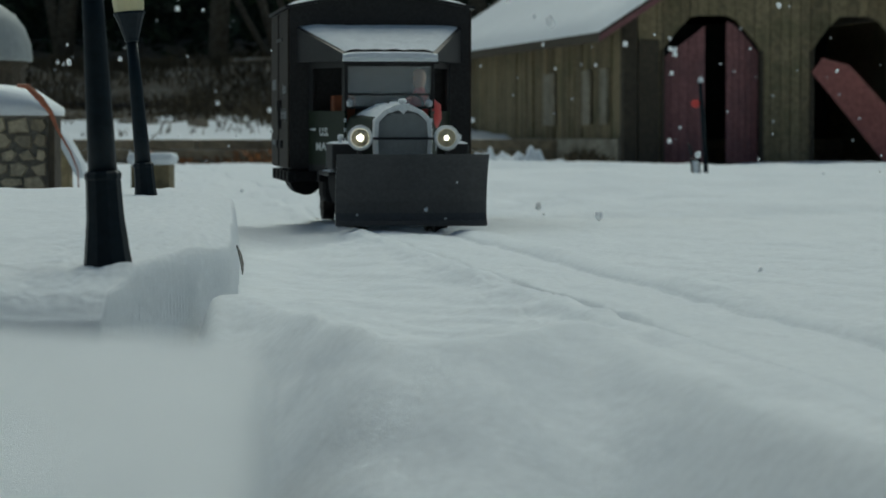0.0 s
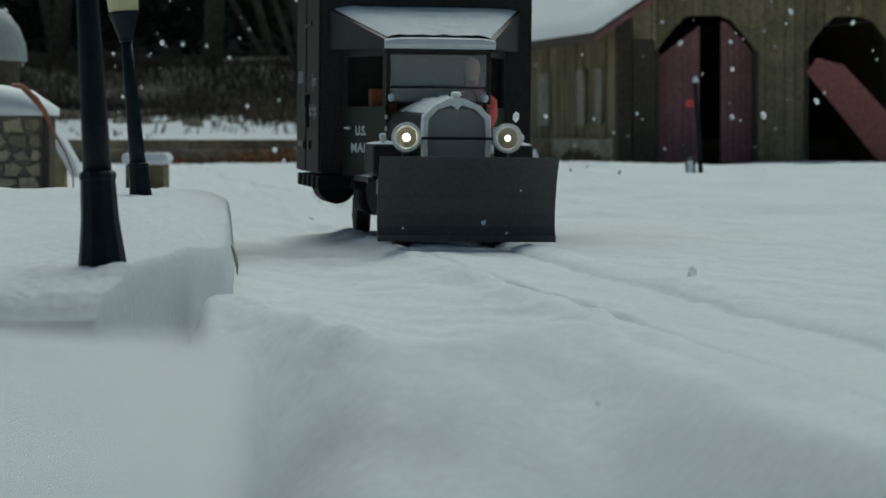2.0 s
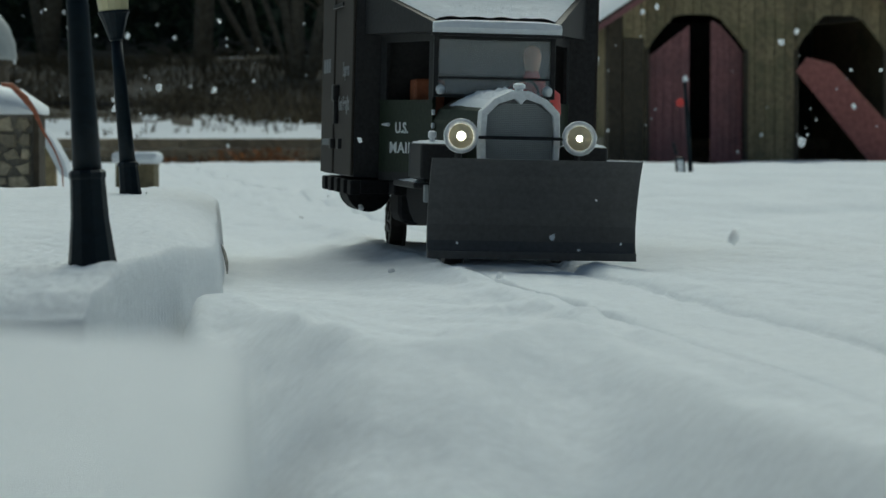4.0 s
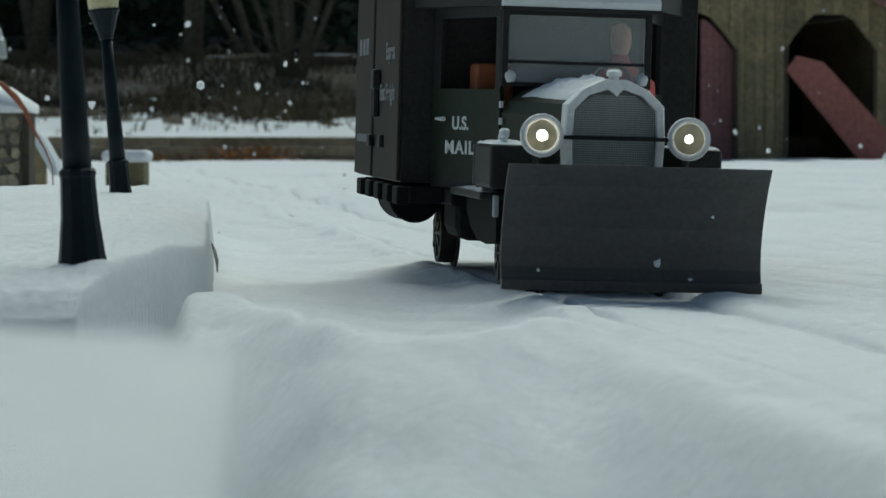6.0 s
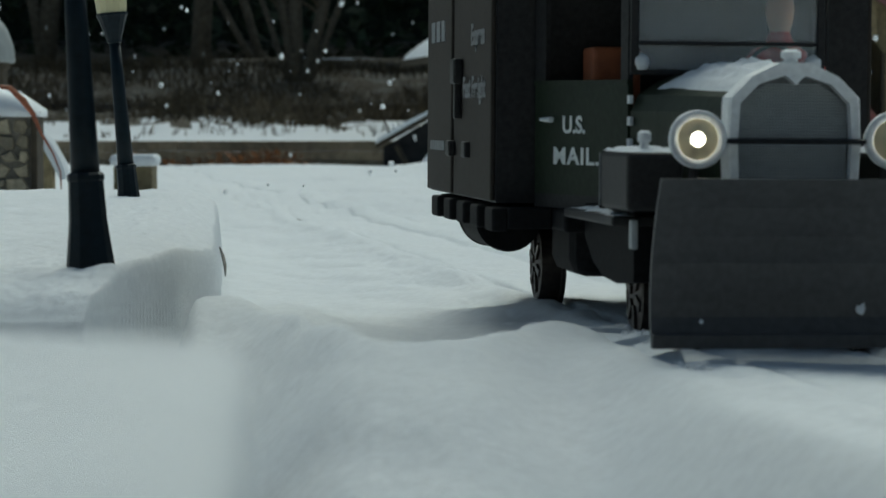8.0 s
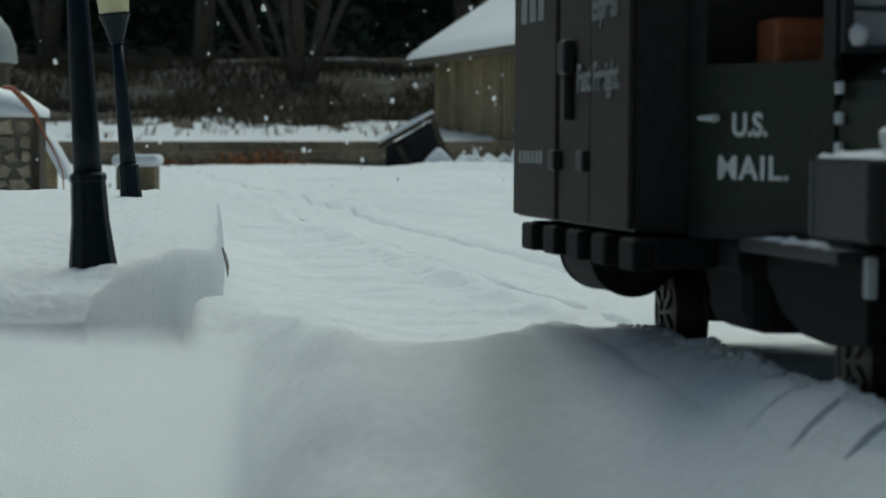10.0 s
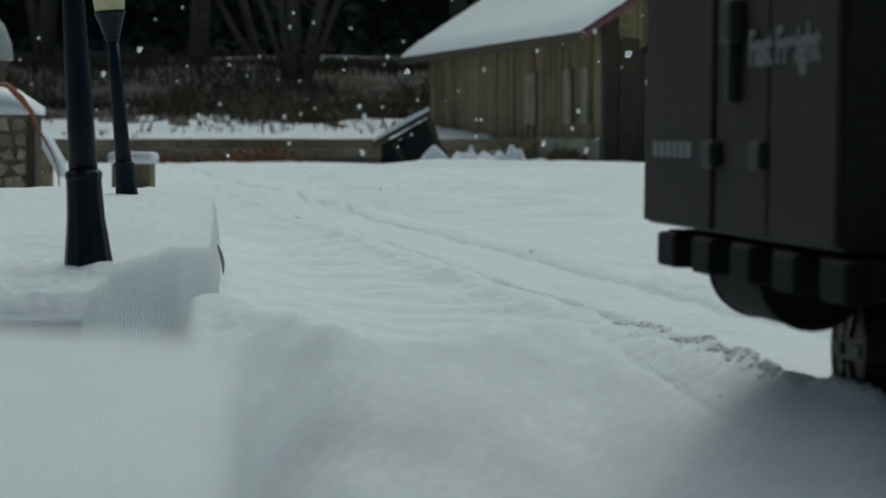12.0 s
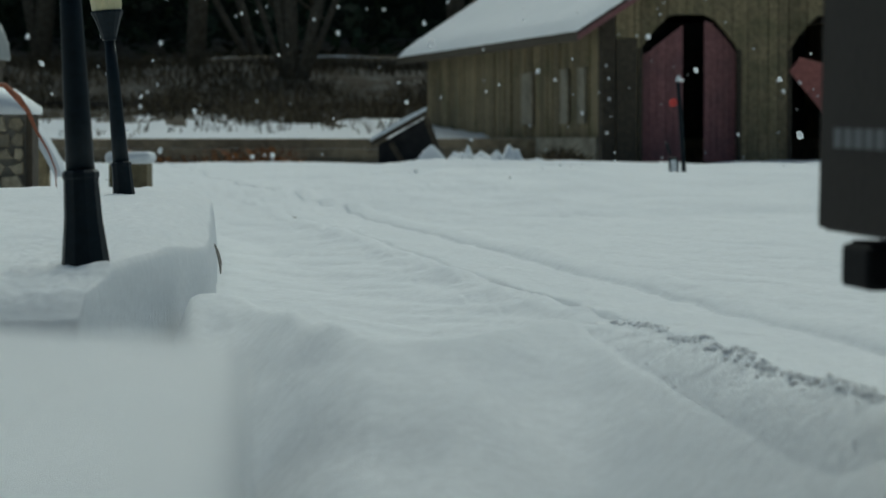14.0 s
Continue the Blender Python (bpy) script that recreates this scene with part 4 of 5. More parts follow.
# ================= stone hut, tower and things by the platform =================
def build_hut():
    h = thing("stone_hut", "small field-stone hut with a thick snow cap", "stone hut")
    x0, x1, y0, y1, z0, z1 = -0.62, -0.3215, 2.20, 2.235, -0.01, 0.068
    part("wall_core", boxm(x0, x1 - 0.003, y0 + 0.004, y1, z0, z1), MORTAR, h)
    part("corner_board", boxm(x1 - 0.003, x1 + 0.002, y0 - 0.001, y1, z0, z1 + 0.002, 0.0008), WOODD, h, "dark timber corner post")
    rnd = random.Random(7)
    z = z0
    while z < z1 - 0.002:
        hgt = rnd.uniform(0.009, 0.014)
        x = x1 - 0.004
        while x > x0 + 0.12:
            w = rnd.uniform(0.009, 0.020)
            bm = bmesh.new()
            n = rnd.choice((4, 5, 5, 6))
            turn = rnd.uniform(0, 1.5)
            ring = []
            for i in range(n):
                a = 2 * math.pi * (i + 0.5) / n + turn + rnd.uniform(-0.3, 0.3)
                ca, sa = math.cos(a), math.sin(a)
                k = 1.0 / max(abs(ca), abs(sa)) * 0.88
                ring.append((x - w / 2 + w * 0.52 * ca * k * rnd.uniform(0.85, 1.1), z + hgt / 2 + hgt * 0.54 * sa * k * rnd.uniform(0.85, 1.12)))
            lo = [bm.verts.new((p[0], y0 + 0.006, p[1])) for p in ring]
            dpt = rnd.uniform(0.0005, 0.003)
            cx, cz = x - w / 2, z + hgt / 2
            mi = [bm.verts.new((p[0], y0 + 0.003 - dpt * 0.4, p[1])) for p in ring]
            hi = [bm.verts.new((cx + (p[0] - cx) * 0.86, y0 + 0.002 - dpt, cz + (p[1] - cz) * 0.86)) for p in ring]
            for i in range(n):
                j = (i + 1) % n
                bm.faces.new((lo[i], lo[j], mi[j], mi[i]))
                bm.faces.new((mi[i], mi[j], hi[j], hi[i]))
            bm.faces.new(hi)
            bmesh.ops.recalc_face_normals(bm, faces=bm.faces)
            part("stone", bm, STONE, h)
            x -= w
        z += hgt
    # snow cap, rounded towards the eave
    secs = []
    for i in range(16):
        u = i / 15
        x = x1 + 0.005 - u * 0.32
        top = z1 + 0.0215 * math.sqrt(max(0.0, 1 - max(0, 1 - u * 3.2) ** 2.2)) + 0.001 * n2(u * 7, 1)
        secs.append([(x, y0 - 0.008, z1), (x, y0 - 0.010, (z1 + top) / 2), (x, y0 - 0.002, top), (x, y1, top + 0.006), (x, y1, z1)])
    part("snow_cap", loft(secs), SNOW, h, "rounded snow cap", smooth=True)
    # lean-to with a snowy slope
    l = thing("lean_to", "low brown timber lean-to with a snowy sloping roof", "shed")
    part("wall", boxm(-0.3600, -0.3430, 2.450, 2.470, -0.01, 0.0470, 0.001), WOOD, l)
    bm = prism([(-0.372, 0.076), (-0.356, 0.0640), (-0.343, 0.0480), (-0.333, 0.0300), (-0.329, 0.016), (-0.335, 0.016), (-0.350, 0.0440), (-0.372, 0.0600)], "y", 2.440, 2.475)
    part("roof_snow", bm, SNOW, l, "snow on the sloping roof", smooth=False)
    # orange stem with a fine tip
    pts = [(-0.340, 2.150, 0.0905), (-0.332, 2.145, 0.0895), (-0.3215, 2.14, 0.0800), (-0.3140, 2.14, 0.0700), (-0.3080, 2.135, 0.0570), (-0.2975, 2.13, 0.0400), (-0.292, 2.13, 0.026), (-0.291, 2.13, 0.0)]
    tagged(part("stem", tube(pts, [0.0014, 0.0021, 0.0027, 0.0020, 0.0011, 0.0007, 0.0005, 0.0004], 8), TWIG), "bent orange plant stem leaning on the hut", "plant")
    # tower with a rounded grey roof
    tw = thing("water_tower", "dark timber tower with a rounded grey roof", "tower", m=pose(-0.473, 2.75, 0))
    part("legs_wall", turned([(0.045, -0.01), (0.045, 0.118), (0.048, 0.120), (0.048, 0.125)], 20), WOODD, tw)
    part("dome", turned([(0.052, 0.125), (0.0525, 0.128), (0.051, 0.142), (0.045, 0.158), (0.036, 0.170), (0.020, 0.181), (0.004, 0.186)], 24), GREYR, tw, "rounded pale grey roof", smooth=True)
    # snowy box by the second post
    c = thing("snowy_crate", "brown wooden crate capped with snow", "crate")
    part("body", boxm(-0.330, -0.292, 2.79, 2.84, -0.012, 0.024, 0.001), WOOD, c)
    part("snow_cap", boxm(-0.334, -0.288, 2.785, 2.845, 0.024, 0.036, 0.005), SNOW, c, smooth=True)


build_hut()


# ================= switch stand, ramp, drifts by the barn =================
def build_stand():
    s = thing("switch_stand", "leaning grey switch stand with a small red target", "switch stand", m=pose(0.360, 4.22, -0.004, 0, -3.5, 0))
    part("mast", tube([(0, 0, -0.01), (0, 0, 0.06), (-0.001, 0, 0.140)], [0.0040, 0.0036, 0.0030], 10), IRON, s)
    part("cap", turned([(0.004, 0.138), (0.0045, 0.141), (0.002, 0.147)], 10), STEEL, s)
    part("target", turned([(0.0065, -0.001), (0.0065, 0.001)], 20, m=pose(-0.010, 0, 0.107, 90)), REDC, s, "small red round target")
    part("base_box", boxm(-0.022, -0.008, -0.008, 0.008, -0.01, 0.026, 0.002), IRON, s, "dark throw mechanism")
    part("base_plate", boxm(-0.020, -0.011, -0.0095, -0.0078, 0.004, 0.022, 0.0008), STEEL, s, "pale cover plate")
    part("lever", tube([(-0.020, -0.006, 0.030), (-0.024, -0.010, 0.048)], [0.0022, 0.0018], 8), IRON, s)


build_stand()


def build_ramp():
    r = thing("loading_ramp", "dark timber loading ramp with a snow-covered sloping board", "ramp")
    bm = prism([(-0.139, 0.034), (-0.033, 0.094), (-0.033, 0.102), (-0.139, 0.042)], "y", 5.45, 5.62)
    part("board", bm, WOODD, r)
    bm = prism([(-0.140, 0.0425), (-0.032, 0.1025), (-0.033, 0.109), (-0.080, 0.086), (-0.138, 0.050)], "y", 5.445, 5.625)
    part("snow_layer", bm, SNOW, r)
    # Added panel paints the shade below the sloping board.
    part("side", prism([(-0.125, 0.0), (0.01, 0.0), (-0.035, 0.088), (-0.125, 0.036)], "y", 5.49, 5.58), SHADEBLK, r, "near-black panel for the shade under the board")
    for x0, x1 in ((-0.10, -0.075), (-0.032, 0.0)):
        part("strut", tube([(x0, 5.455, 0.04 if x0 < -0.05 else 0.088), (x1, 5.452, -0.005)], [0.006, 0.006], 6), WOODD, r)
    part("snow_heap", turned([(0.030, -0.005), (0.026, 0.012), (0.014, 0.026), (0.003, 0.036)], 12, m=pose(-0.022, 5.40, 0)), SNOW, r, smooth=True)


build_ramp()


def build_drifts():
    rnd = random.Random(3)
    for i, (x, y, w, h) in enumerate(((0.040, 5.20, 0.050, 0.030), (0.082, 5.25, 0.080, 0.024), (0.116, 5.18, 0.045, 0.036), (0.165, 5.22, 0.06, 0.012), (-0.005, 5.25, 0.05, 0.012), (0.83, 5.1, 0.05, 0.028), (0.90, 5.05, 0.035, 0.018))):
        bm = bmesh.new()
        bmesh.ops.create_grid(bm, x_segments=24, y_segments=24, size=1.0)
        for v in bm.verts:
            a, b = v.co.x, v.co.y
            r = math.hypot(a, b)
            k = max(0.0, 1 - r * r) ** 1.4
            v.co = Vector((a * w, b * w, h * k * (1 + 0.7 * n2(a * 3 + i, b * 3)) + 0.010 * n2(a * 5, b * 5 + i) * k - 0.006))
        tagged(part("snow_heap", bm, SNOW, smooth=True, m=pose(x, y, 0)), "lumpy heap of snow beside the barn", "snow heap", "snow heaps")
    # dead plants against the barn wall
    bm = bmesh.new()
    for i in range(260):
        a, q = rnd.uniform(0, 2 * math.pi), rnd.uniform(0, 1) ** 0.5
        x, y = 0.225 + 0.05 * q * math.cos(a), 5.32 + 0.05 * q * math.sin(a)
        hgt = rnd.uniform(0.015, 0.045) * (1.1 - q * 0.7)
        dx, dy = rnd.uniform(-0.03, 0.03), rnd.uniform(-0.02, 0.02)
        w = rnd.uniform(0.0008, 0.002)
        v = [bm.verts.new(p) for p in ((x - w, y, -0.006), (x + w, y, -0.006), (x + dx * 0.5 + w, y + dy * 0.5, hgt * 0.7), (x + dx, y + dy, hgt), (x + dx * 0.5 - w, y + dy * 0.5, hgt * 0.7))]
        bm.faces.new(v)
    tagged(part("dead_plant", bm, GRASS), "flattened brown dead plant in the snow", "plant")


build_drifts()


# ================= retaining wall, bank, woods =================
def build_back():
    w = thing("retaining_wall", "long low retaining wall of weathered timbers", "wall", kind="structure")
    rnd = random.Random(11)
    for row in range(3):
        x = -2.6 + row * 0.17
        while x < 1.9:
            ln = rnd.uniform(0.42, 0.62)
            part("timber", boxm(x, x + ln - 0.004, 6.0 + rnd.uniform(0, 0.008), 6.07, -0.016 + row * 0.0215, 0.005 + row * 0.0215, 0.002), TIMBER, w)
            x += ln
    # leaf litter and twigs at the foot of the wall
    bm = bmesh.new()
    for i in range(230):
        cx = rnd.choice((-0.46, -0.40, -0.38, -0.36, -0.62)) + rnd.gauss(0, 0.04)
        y = 5.93 + rnd.uniform(-0.03, 0.05)
        s = rnd.uniform(0.004, 0.012)
        z = ground_z(cx, y) + rnd.uniform(0, 0.026) * (1 if rnd.random() < 0.6 else 0.3)
        q = Euler((rnd.uniform(0, 3), rnd.uniform(0, 3), rnd.uniform(0, 6))).to_matrix()
        v = [bm.verts.new(Vector((cx, y, z)) + q @ Vector(p)) for p in ((-s, 0, 0), (0, -s * 0.5, s * 0.15), (s, 0, 0), (0, s * 0.5, s * 0.15))]
        bm.faces.new(v)
    tagged(part("leaf_litter", bm, LITTER), "brown dead leaves at the foot of the wall", "leaves", kind="stuff")
    # log along the top of the bank
    lg = thing("fallen_log", "long pale log dusted with snow on the bank", "log")
    part("trunk", tube([(-1.05, 9.55, 0.275), (-0.55, 9.5, 0.292), (-0.1, 9.5, 0.288), (0.4, 9.55, 0.285)], [0.035, 0.036, 0.034, 0.03], 12), BARK, lg, smooth=True)
    pts = [(-1.02, 9.545, 0.298), (-0.75, 9.51, 0.309), (-0.45, 9.49, 0.316), (-0.1, 9.49, 0.310), (0.15, 9.51, 0.308), (0.36, 9.54, 0.304)]
    part("snow_strip", tube(pts, [0.004, 0.010, 0.012, 0.007, 0.011, 0.004], 10), SNOW, lg, smooth=True)
    # dead grass on the bank
    bm = bmesh.new()
    for i in range(26000):
        x = rnd.uniform(-2.2, 2.2)
        y = rnd.triangular(6.4, 11.4, 8.6)
        if n2(x * 2.2, y * 2.5) < (-0.12 if y > 7.9 else 0.08 - 0.20 * sstep(6.4, 7.6, y)):
            continue
        z = ground_z(x, y)
        h = rnd.uniform(0.015, 0.06) * (1 if y > 7.8 else 0.45)
        dx, dy = rnd.uniform(-0.05, 0.05) * h * 20, rnd.uniform(-0.05, 0.02) * h * 20
        ww = rnd.uniform(0.0008, 0.0022)
        v = [bm.verts.new(p) for p in ((x - ww, y, z - 0.004), (x + ww, y, z - 0.004), (x + dx * 0.5 + ww * 0.7, y + dy * 0.5, z + h * 0.7), (x + dx, y + dy, z + h), (x + dx * 0.5 - ww * 0.7, y + dy * 0.5, z + h * 0.7))]
        bm.faces.new(v)
    tagged(part("dead_grass", bm, GRASS), "matted brown winter grass on the bank", "grass", kind="stuff")
    # dry brush on the terrace edge
    bm = bmesh.new()
    for bx, by, wd, cnt in ((-0.42, 7.3, 0.20, 420), (-0.16, 7.5, 0.16, 260), (-0.75, 7.6, 0.12, 160), (0.02, 7.7, 0.14, 200)):
        for i in range(cnt):
            x, y = bx + rnd.gauss(0, wd * 0.5), by + rnd.gauss(0, 0.08)
            z = ground_z(x, y)
            h = rnd.uniform(0.03, 0.09)
            dx = rnd.uniform(-0.05, 0.05)
            tube([(x, y, z - 0.005), (x + dx * 0.4, y + rnd.uniform(-0.02, 0.02), z + h * 0.6), (x + dx, y + rnd.uniform(-0.03, 0.03), z + h)], [0.0014, 0.0010, 0.0004], 3, bm)
    tagged(part("dry_brush", bm, GRASS), "tangle of dry brown brush poking through snow", "shrub", kind="stuff")
    # a second line of garden track on the terrace
    tr = thing("terrace_track", "dark model railway track on the snowy terrace", "railway track", kind="structure")
    slp = mesh_of(boxm(-0.05, 0.05, -0.008, 0.008, -0.004, 0.010, 0.001), "sleeper", WOODD)
    for i in range(70):
        x = -1.62 + i * 0.04
        y = 8.02 - 0.20 * (x + 0.2) ** 2 * 0.3
        o = new("sleeper", slp)
        o.parent = tr
        o.matrix_basis = pose(x, y, ground_z(x, y), 0, 0, 90)
    for dy in (-0.022, 0.022):
        pts = []
        for i in range(40):
            x = -1.64 + i * 0.072
            y = 8.02 - 0.06 * (x + 0.2) ** 2 + dy
            pts.append((x, y, ground_z(x, y) + 0.014))
        part("rail", tube(pts, [0.004] * 40, 6), RAIL, tr)


build_back()


def build_tree(x, y, z, stems, label, seed):
    rnd = random.Random(seed)
    t = thing("bare_tree", label, "tree", "bare trees", m=pose(x, y, z))
    bm = bmesh.new()
    for lean, bend, r, h in stems:
        pts, rad = [], []
        for i in range(9):
            u = i / 8
            pts.append((lean * h * u + bend * math.sin(u * 5) * 0.05, rnd.uniform(-0.02, 0.02) + u * 0.1, -0.05 + h * u))
            rad.append(r * (1 - 0.65 * u))
        tube(pts, rad, 10, bm)
        for k in range(7):
            u = rnd.uniform(0.2, 0.95)
            p = Vector(pts[int(u * 8)])
            d = Vector((rnd.uniform(-1, 1), rnd.uniform(-0.5, 0.5), rnd.uniform(0.3, 1.2))).normalized()
            ln = rnd.uniform(0.3, 0.8)
            tube([p, p + d * ln * 0.5 + Vector((0, 0, 0.03)), p + d * ln], [r * 0.4, r * 0.25, r * 0.08], 6, bm)
    part("trunk", bm, BARK, t, smooth=True)
    bm = bmesh.new()
    for i in range(150):
        a = Vector((rnd.uniform(-0.8, 0.8), rnd.uniform(-0.4, 0.4), rnd.uniform(0.5, 2.2)))
        d = Vector((rnd.uniform(-1, 1), rnd.uniform(-1, 1), rnd.uniform(-0.2, 1))).normalized() * rnd.uniform(0.1, 0.35)
        tube([a, a + d], [0.006, 0.002], 4, bm)
    part("crown", bm, BARK, t)


build_tree(-0.47, 8.9, 0.19, [(-0.20, 0.5, 0.017, 2.4), (0.02, -0.6, 0.023, 2.6), (0.20, 0.4, 0.020, 2.5), (0.42, -0.3, 0.012, 2.2), (-0.36, 0.3, 0.010, 2.0)], "bare many-stemmed tree on the bank", 1)
build_tree(-0.82, 9.3, 0.24, [(0.02, 0.3, 0.034, 2.8)], "bare brown tree trunk before the dark hedge", 2)
build_tree(-1.55, 10.9, 0.36, [(0.03, 0.6, 0.040, 2.8), (-0.2, 0.2, 0.025, 2.2)], "bare thin tree at the edge of the woods", 3)
build_tree(0.05, 10.6, 0.36, [(-0.05, 0.4, 0.035, 2.8), (0.25, 0.2, 0.02, 2.2)], "bare slim tree behind the barn", 4)
build_tree(-0.62, 9.75, 0.28, [(-0.35, 0.6, 0.016, 2.0), (-0.50, -0.5, 0.012, 1.8)], "leaning thin bare sapling on the bank", 5)


def build_hedge():
    rnd = np.random.RandomState(5)
    n = 26000
    c = np.empty((n, 3))
    c[:, 0] = rnd.uniform(-5.0, 5.0, n)
    c[:, 2] = 0.25 + 3.2 * rnd.rand(n) ** 1.3
    c[:, 1] = 11.6 + 0.5 * np.sin(c[:, 0] * 2.3) + 0.35 * np.sin(c[:, 0] * 5.1 + c[:, 2] * 4) + rnd.gamma(1.2, 0.35, n)
    s = rnd.uniform(0.018, 0.055, n)
    verts = np.empty((n * 4, 3))
    a = rnd.uniform(0, 2 * np.pi, n)
    b = rnd.normal(0.3, 0.7, n)
    u = np.stack([np.cos(a), np.sin(a) * 0.6, np.sin(b)], 1)
    u /= np.linalg.norm(u, axis=1)[:, None]
    w = np.cross(u, np.stack([rnd.normal(0, 1, n), rnd.normal(0, 1, n), rnd.normal(0, 1, n)], 1))
    w /= np.linalg.norm(w, axis=1)[:, None]
    verts[0::4] = c - u * s[:, None]
    verts[1::4] = c - w * s[:, None] * 0.5
    verts[2::4] = c + u * s[:, None]
    verts[3::4] = c + w * s[:, None] * 0.5
    me = bpy.data.meshes.new("hedge")
    me.from_pydata(verts.tolist(), [], [(4 * i, 4 * i + 1, 4 * i + 2, 4 * i + 3) for i in range(n)])
    me.materials.append(LEAF)
    tagged(new("hedge", me), "dark evergreen hedge of the woods behind", "hedge", kind="stuff")
    bm = bmesh.new()
    box(bm, -9, 9, 13.6, 14.2, -0.2, 5.0, 0.2)
    tagged(part("backdrop", bm, LEAF), "dark mass of distant evergreen woods", "woods", kind="structure")


build_hedge()


# ================= falling snow =================
FLAKE = bpy.data.materials.new("snowflake")
FLAKE.use_nodes = True
ft = FLAKE.node_tree
fd, fl, fm = ft.nodes.new("ShaderNodeBsdfDiffuse"), ft.nodes.new("ShaderNodeBsdfTranslucent"), ft.nodes.new("ShaderNodeMixShader")
fd.inputs["Color"].default_value = fl.inputs["Color"].default_value = (0.95, 0.96, 0.97, 1)
ft.links.new(fd.outputs[0], fm.inputs[1])
ft.links.new(fl.outputs[0], fm.inputs[2])
ft.links.new(fm.outputs[0], ft.nodes["Material Output"].inputs["Surface"])


G = (1 + 5 ** 0.5) / 2
ICO = [tuple(c / (1 + G * G) ** 0.5 for c in p) for p in ((-1, G, 0), (1, G, 0), (-1, -G, 0), (1, -G, 0), (0, -1, G), (0, 1, G), (0, -1, -G), (0, 1, -G), (G, 0, -1), (G, 0, 1), (-G, 0, -1), (-G, 0, 1))]
ICO_FACES = ((0, 11, 5), (0, 5, 1), (0, 1, 7), (0, 7, 10), (0, 10, 11), (1, 5, 9), (5, 11, 4), (11, 10, 2), (10, 7, 6), (7, 1, 8), (3, 9, 4), (3, 4, 2), (3, 2, 6), (3, 6, 8), (3, 8, 9), (4, 9, 5), (2, 4, 11), (6, 2, 10), (8, 6, 7), (9, 8, 1))


def build_snowfall():
    layers = []
    for k, (count, seed, lo, hi) in enumerate(((3400, 1, 0.9, 3.0), (7500, 2, 2.0, 5.2), (700, 3, 0.5, 1.5))):
        rnd = random.Random(seed)
        verts, faces = [], []
        for i in range(count):
            y = lo + (hi - lo) * rnd.random() ** 0.6
            x = rnd.uniform(-0.20, 0.20) * y
            z = rnd.uniform(0.0, 15.5)
            r = rnd.choice((0.0006, 0.0007, 0.0009, 0.0009, 0.0012, 0.0016, 0.0022)) * (0.55 + 0.28 * y)
            o = len(verts)
            for d in ICO:
                q = rnd.uniform(0.65, 1.25)
                verts.append((x + d[0] * r * q, y + d[1] * r * q, z + d[2] * r * q * 1.25))
            for f in ICO_FACES:
                faces.append(tuple(o + j for j in f))
        me = bpy.data.meshes.new("snowfall")
        me.from_pydata(verts, [], faces)
        me.materials.append(FLAKE)
        me.shade_smooth()
        ob = tagged(new("snowfall", me), "loose white snowflakes drifting down", "snowflakes", kind="stuff")
        layers.append(ob)
    return layers


SNOWFALL = build_snowfall()


def crumb(bm, p, r, rnd):
    """A small uneven clump of snow crystals."""
    o = [bm.verts.new(p + Vector((d[0], d[1], d[2] * 0.6)) * (r * rnd.uniform(0.55, 1.35))) for d in ICO]
    for f in ICO_FACES:
        bm.faces.new([o[k] for k in f]).material_index = 1


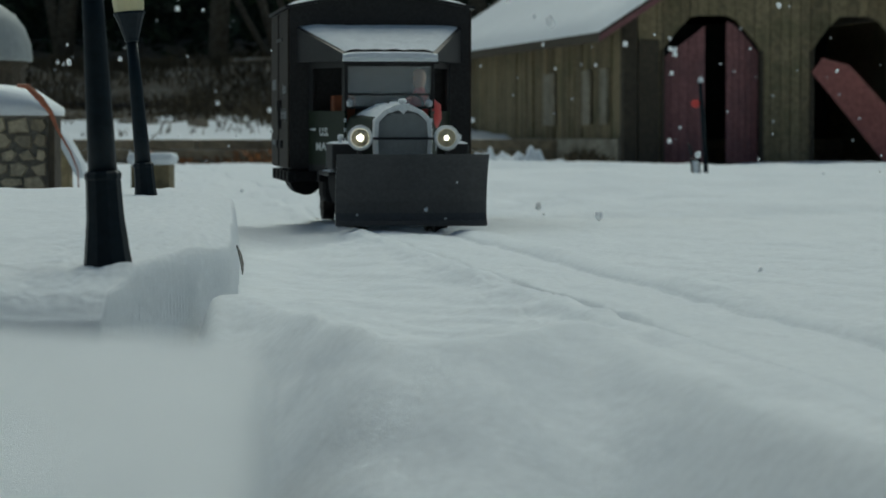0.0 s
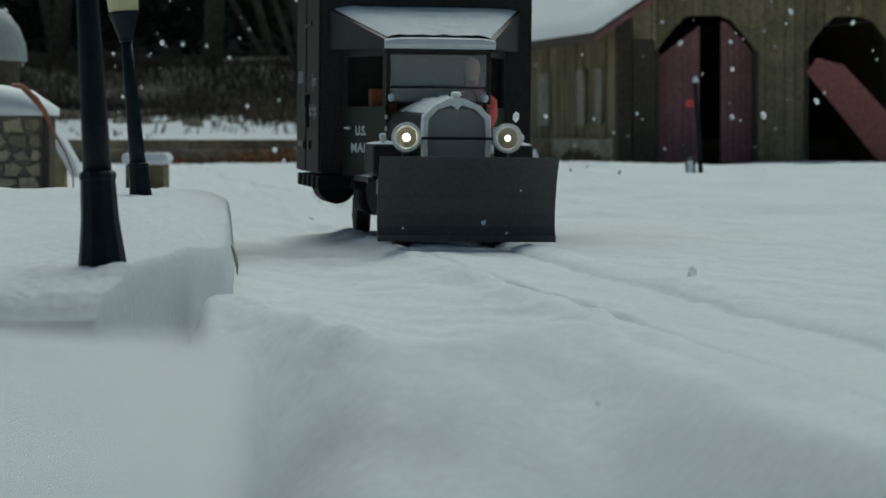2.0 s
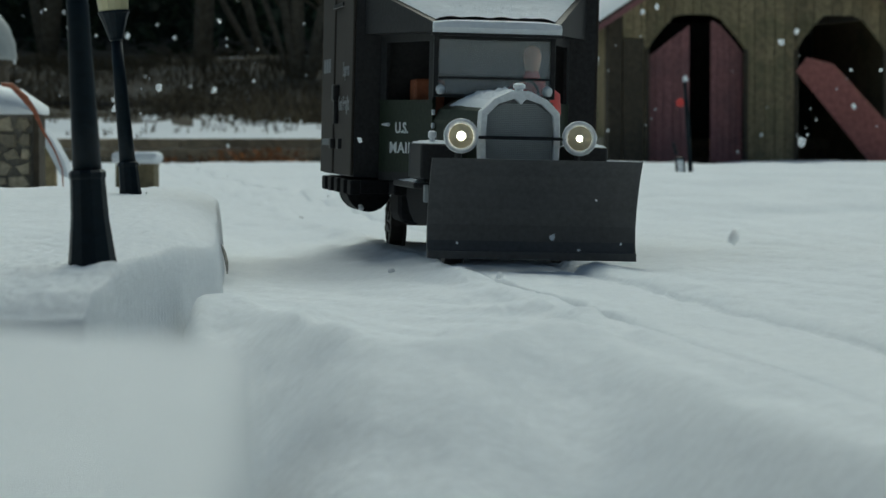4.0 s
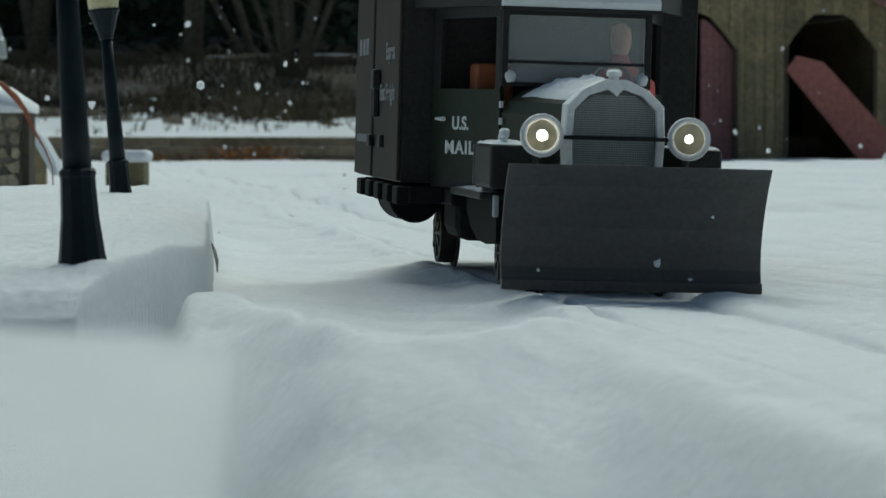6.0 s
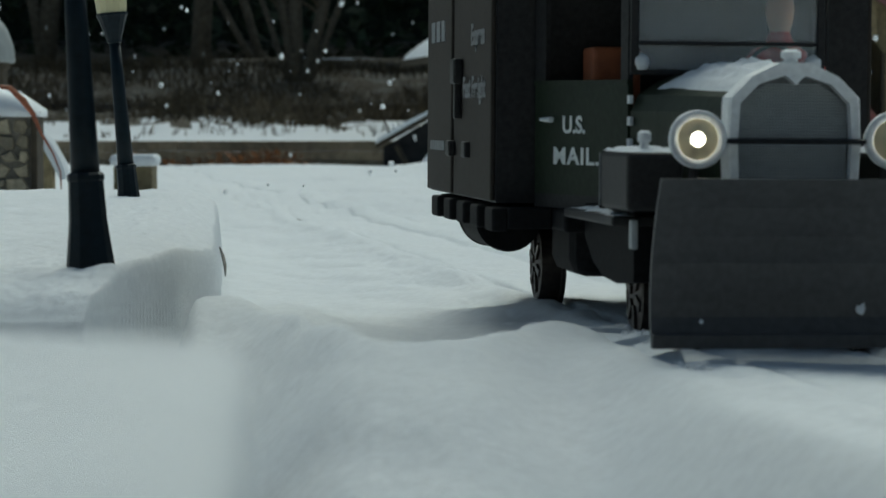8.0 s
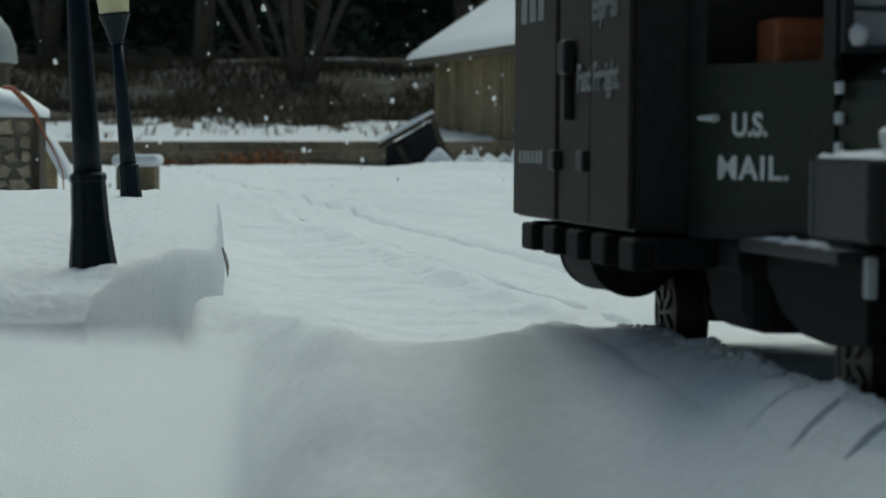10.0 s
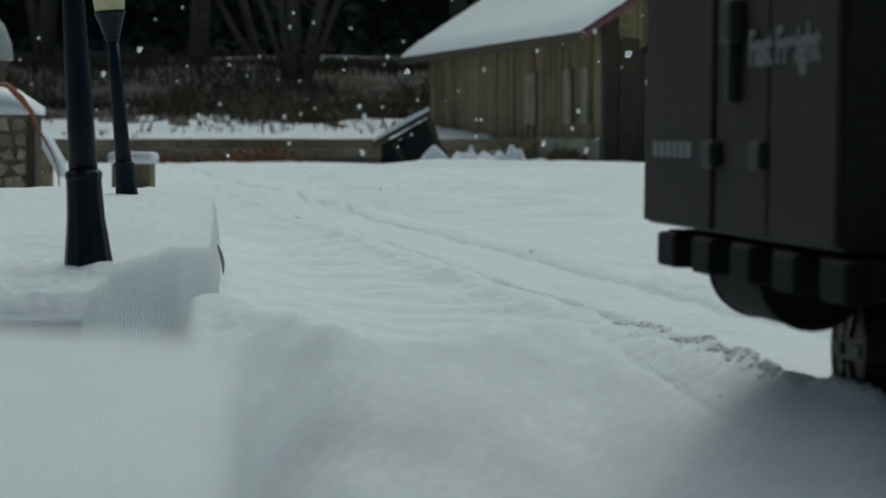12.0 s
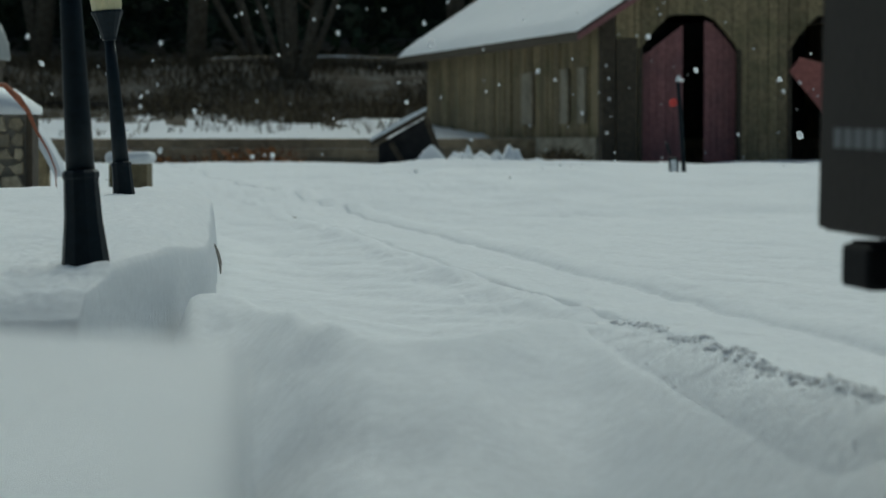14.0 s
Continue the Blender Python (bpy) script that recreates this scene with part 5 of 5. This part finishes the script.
def build_ridges():
    rnd = random.Random(21)
    out = []
    count, length = 11, 0.030
    for i in range(count):
        y = 0.48 + length * i
        x = track_x(y) - 0.0395
        turn = pose(x, y, 0, 0, 0, 7.67)
        bm = bmesh.new()
        half = length / 2 / math.cos(radians(7.67)) + 0.0002
        nu, nv = 40, 36

        def height(v, u):
            g = turn @ Vector((v, u, 0))
            end = sstep(0.81, 0.70, g.y) * sstep(0.460, 0.495, g.y)
            edge = 0.0026 * n2(g.y * 90, 1.1) + 0.0012 * n2(g.y * 260, 4.1)
            rise = sstep(-0.022, 0.003, v) ** 1.6 * sstep(0.0050, 0.0022, v + edge)
            peak = 0.0062 + 0.0018 * n2(g.y * 45, 1.5) * rise ** 8 + 0.0009 * n2(g.x * 240, g.y * 240, 5.5) * rise ** 10
            z = ground_z(g.x, g.y) - 0.0016 + (0.0016 + max(0.0002, peak)) * rise * end
            return z + (0.0005 * n2(g.x * 420, g.y * 420, 2.5) + 0.0004 * n2(g.x * 900, g.y * 900, 6.5)) * (0.06 + 0.94 * rise ** 10) * end

        rows = []
        for a in range(nu + 1):
            u = -half + 2 * half * a / nu
            row = []
            for b in range(nv + 1):
                v = -0.022 + 0.029 * b / nv
                row.append(bm.verts.new((v, u, height(v, u))))
            rows.append(row)
        for p, q in zip(rows, rows[1:]):
            for b in range(nv):
                bm.faces.new((p[b], q[b], q[b + 1], p[b + 1]))
        rim = rows[0] + [r[-1] for r in rows[1:]] + rows[-1][-2::-1] + [r[0] for r in rows[-2:0:-1]]
        foot = [bm.verts.new((q.co.x, q.co.y, q.co.z - 0.022)) for q in rim]
        for k in range(len(rim)):
            bm.faces.new((rim[k], rim[k - 1], foot[k - 1], foot[k]))
        bmesh.ops.recalc_face_normals(bm, faces=bm.faces)
        # loose clumps along the broken crest
        for k in range(45):
            u = rnd.uniform(-half, half)
            if n2((y + u) * 40, 9.5) < -0.22:
                continue
            v = rnd.gauss(0.0010, 0.0012)
            r = rnd.choice((0.0004, 0.0006, 0.0008, 0.0010, 0.0013))
            crumb(bm, Vector((v, u, height(v, u) + r * rnd.uniform(-0.35, 0.15))), r, rnd)
        for k in range(5):
            u, v = rnd.uniform(-half, half), rnd.uniform(-0.014, 0.0)
            r = rnd.choice((0.0003, 0.0004, 0.0005))
            crumb(bm, Vector((v, u, height(v, u))), r, rnd)
        ob = tagged(part("snow_ridge", bm, [SNOW, FLAKE], smooth=True), "crumbled ridge of snow turned up by the plow", "snow ridge", "snow ridges")
        out.append((ob, x, y, 0.0))
    return out


RIDGES = build_ridges()

# ================= what moves =================
TRUCK_ROWS = [
    (0.0, pose(-0.0318, 1.6012, -0.0007, 0.33, -0.01, 7.81)),
    (0.5, pose(-0.0233, 1.5353, -0.0007, 0.36, 0.17, 7.86)),
    (1.0, pose(-0.0143, 1.4717, -0.0008, 0.32, 0.25, 7.89)),
    (1.5, pose(-0.0060, 1.4130, -0.0007, 0.25, 0.39, 7.85)),
    (2.0, pose(0.0019, 1.3578, -0.0007, 0.19, 0.53, 7.77)),
    (2.5, pose(0.0095, 1.3042, -0.0008, 0.17, 0.66, 7.78)),
    (3.0, pose(0.0172, 1.2522, -0.0007, 0.16, 0.99, 7.87)),
    (5.5, pose(0.0540, 0.9843, -0.0016, 0.39, 1.41, 8.11)),
    (6.0, pose(0.0610, 0.9182, -0.0017, 0.61, 1.52, 7.97)),
    (6.5, pose(0.0667, 0.8525, -0.0017, 0.79, 1.92, 7.74)),
    (7.0, pose(0.0753, 0.7810, -0.0018, 0.84, 2.08, 7.62)),
    (7.5, pose(0.0820, 0.7284, -0.0016, 0.75, 1.23, 7.58)),
    (8.0, pose(0.0900, 0.6791, -0.0012, 0.53, 0.33, 7.70)),
    (8.2, pose(0.0933, 0.6587, -0.0011, 0.43, 0.15, 7.76)),
    (10.5, pose(0.1240, 0.4077, -0.0009, -0.09, 0.65, 8.51)),
    (11.0, pose(0.1301, 0.3677, -0.0008, 0.02, 0.78, 8.46)),
    (11.5, pose(0.1348, 0.3347, -0.0009, 0.12, 0.78, 8.35)),
    (12.0, pose(0.1410, 0.3035, -0.0009, 0.24, 0.82, 8.14)),
    (12.5, pose(0.1460, 0.2737, -0.0010, 0.33, 0.84, 8.00)),
    (13.0, pose(0.1498, 0.2446, -0.0009, 0.43, 0.85, 7.95)),
    (13.5, pose(0.1530, 0.2146, -0.0009, 0.56, 0.88, 7.96)),
    (14.0, pose(0.1600, 0.1781, -0.0009, 0.64, 0.98, 7.79)),
]



def motions():
    walk(TRUCK, TRUCK_ROWS)
    # the wheels roll with the way that the truck has gone
    way, ts = [0.0], [r[0] for r in TRUCK_ROWS]
    ps = [r[1].translation for r in TRUCK_ROWS]
    for a, b in zip(ps, ps[1:]):
        way.append(way[-1] + (b - a).length)
    for ax, y in WHEELS:
        rows = []
        for i in range(int(14.0 / 0.125) + 1):
            t = i * 0.125
            rows.append((t, pose(0, y, 0.0085, math.degrees(np.interp(t, ts, way) / 0.0122))))
        walk(ax, rows)
    # ridges are turned up out of the bank as the blade goes by
    ys = [p.y for p in ps]
    for ob, x, y, z in RIDGES:
        tp = float(np.interp(-y, [-v for v in ys], ts)) + 0.1
        tp = min(max(tp, 0.5), 13.0)
        high = pose(x, y, z, 0, 0, 7.67)
        low = pose(x, y, z - 0.0088, 0, 0, 7.67)
        walk(ob, [(0.0, low), (tp - 1.1, low), (tp + 0.8, high), (14.0, high)])
    for ob, speed, drift in zip(SNOWFALL, (0.95, 0.85, 1.0), (-0.03, 0.02, -0.02)):
        walk(ob, [(0.0, pose(0, 0, -0.3)), (14.0, pose(drift, 0, -0.3 - speed * 14.0))])


motions()
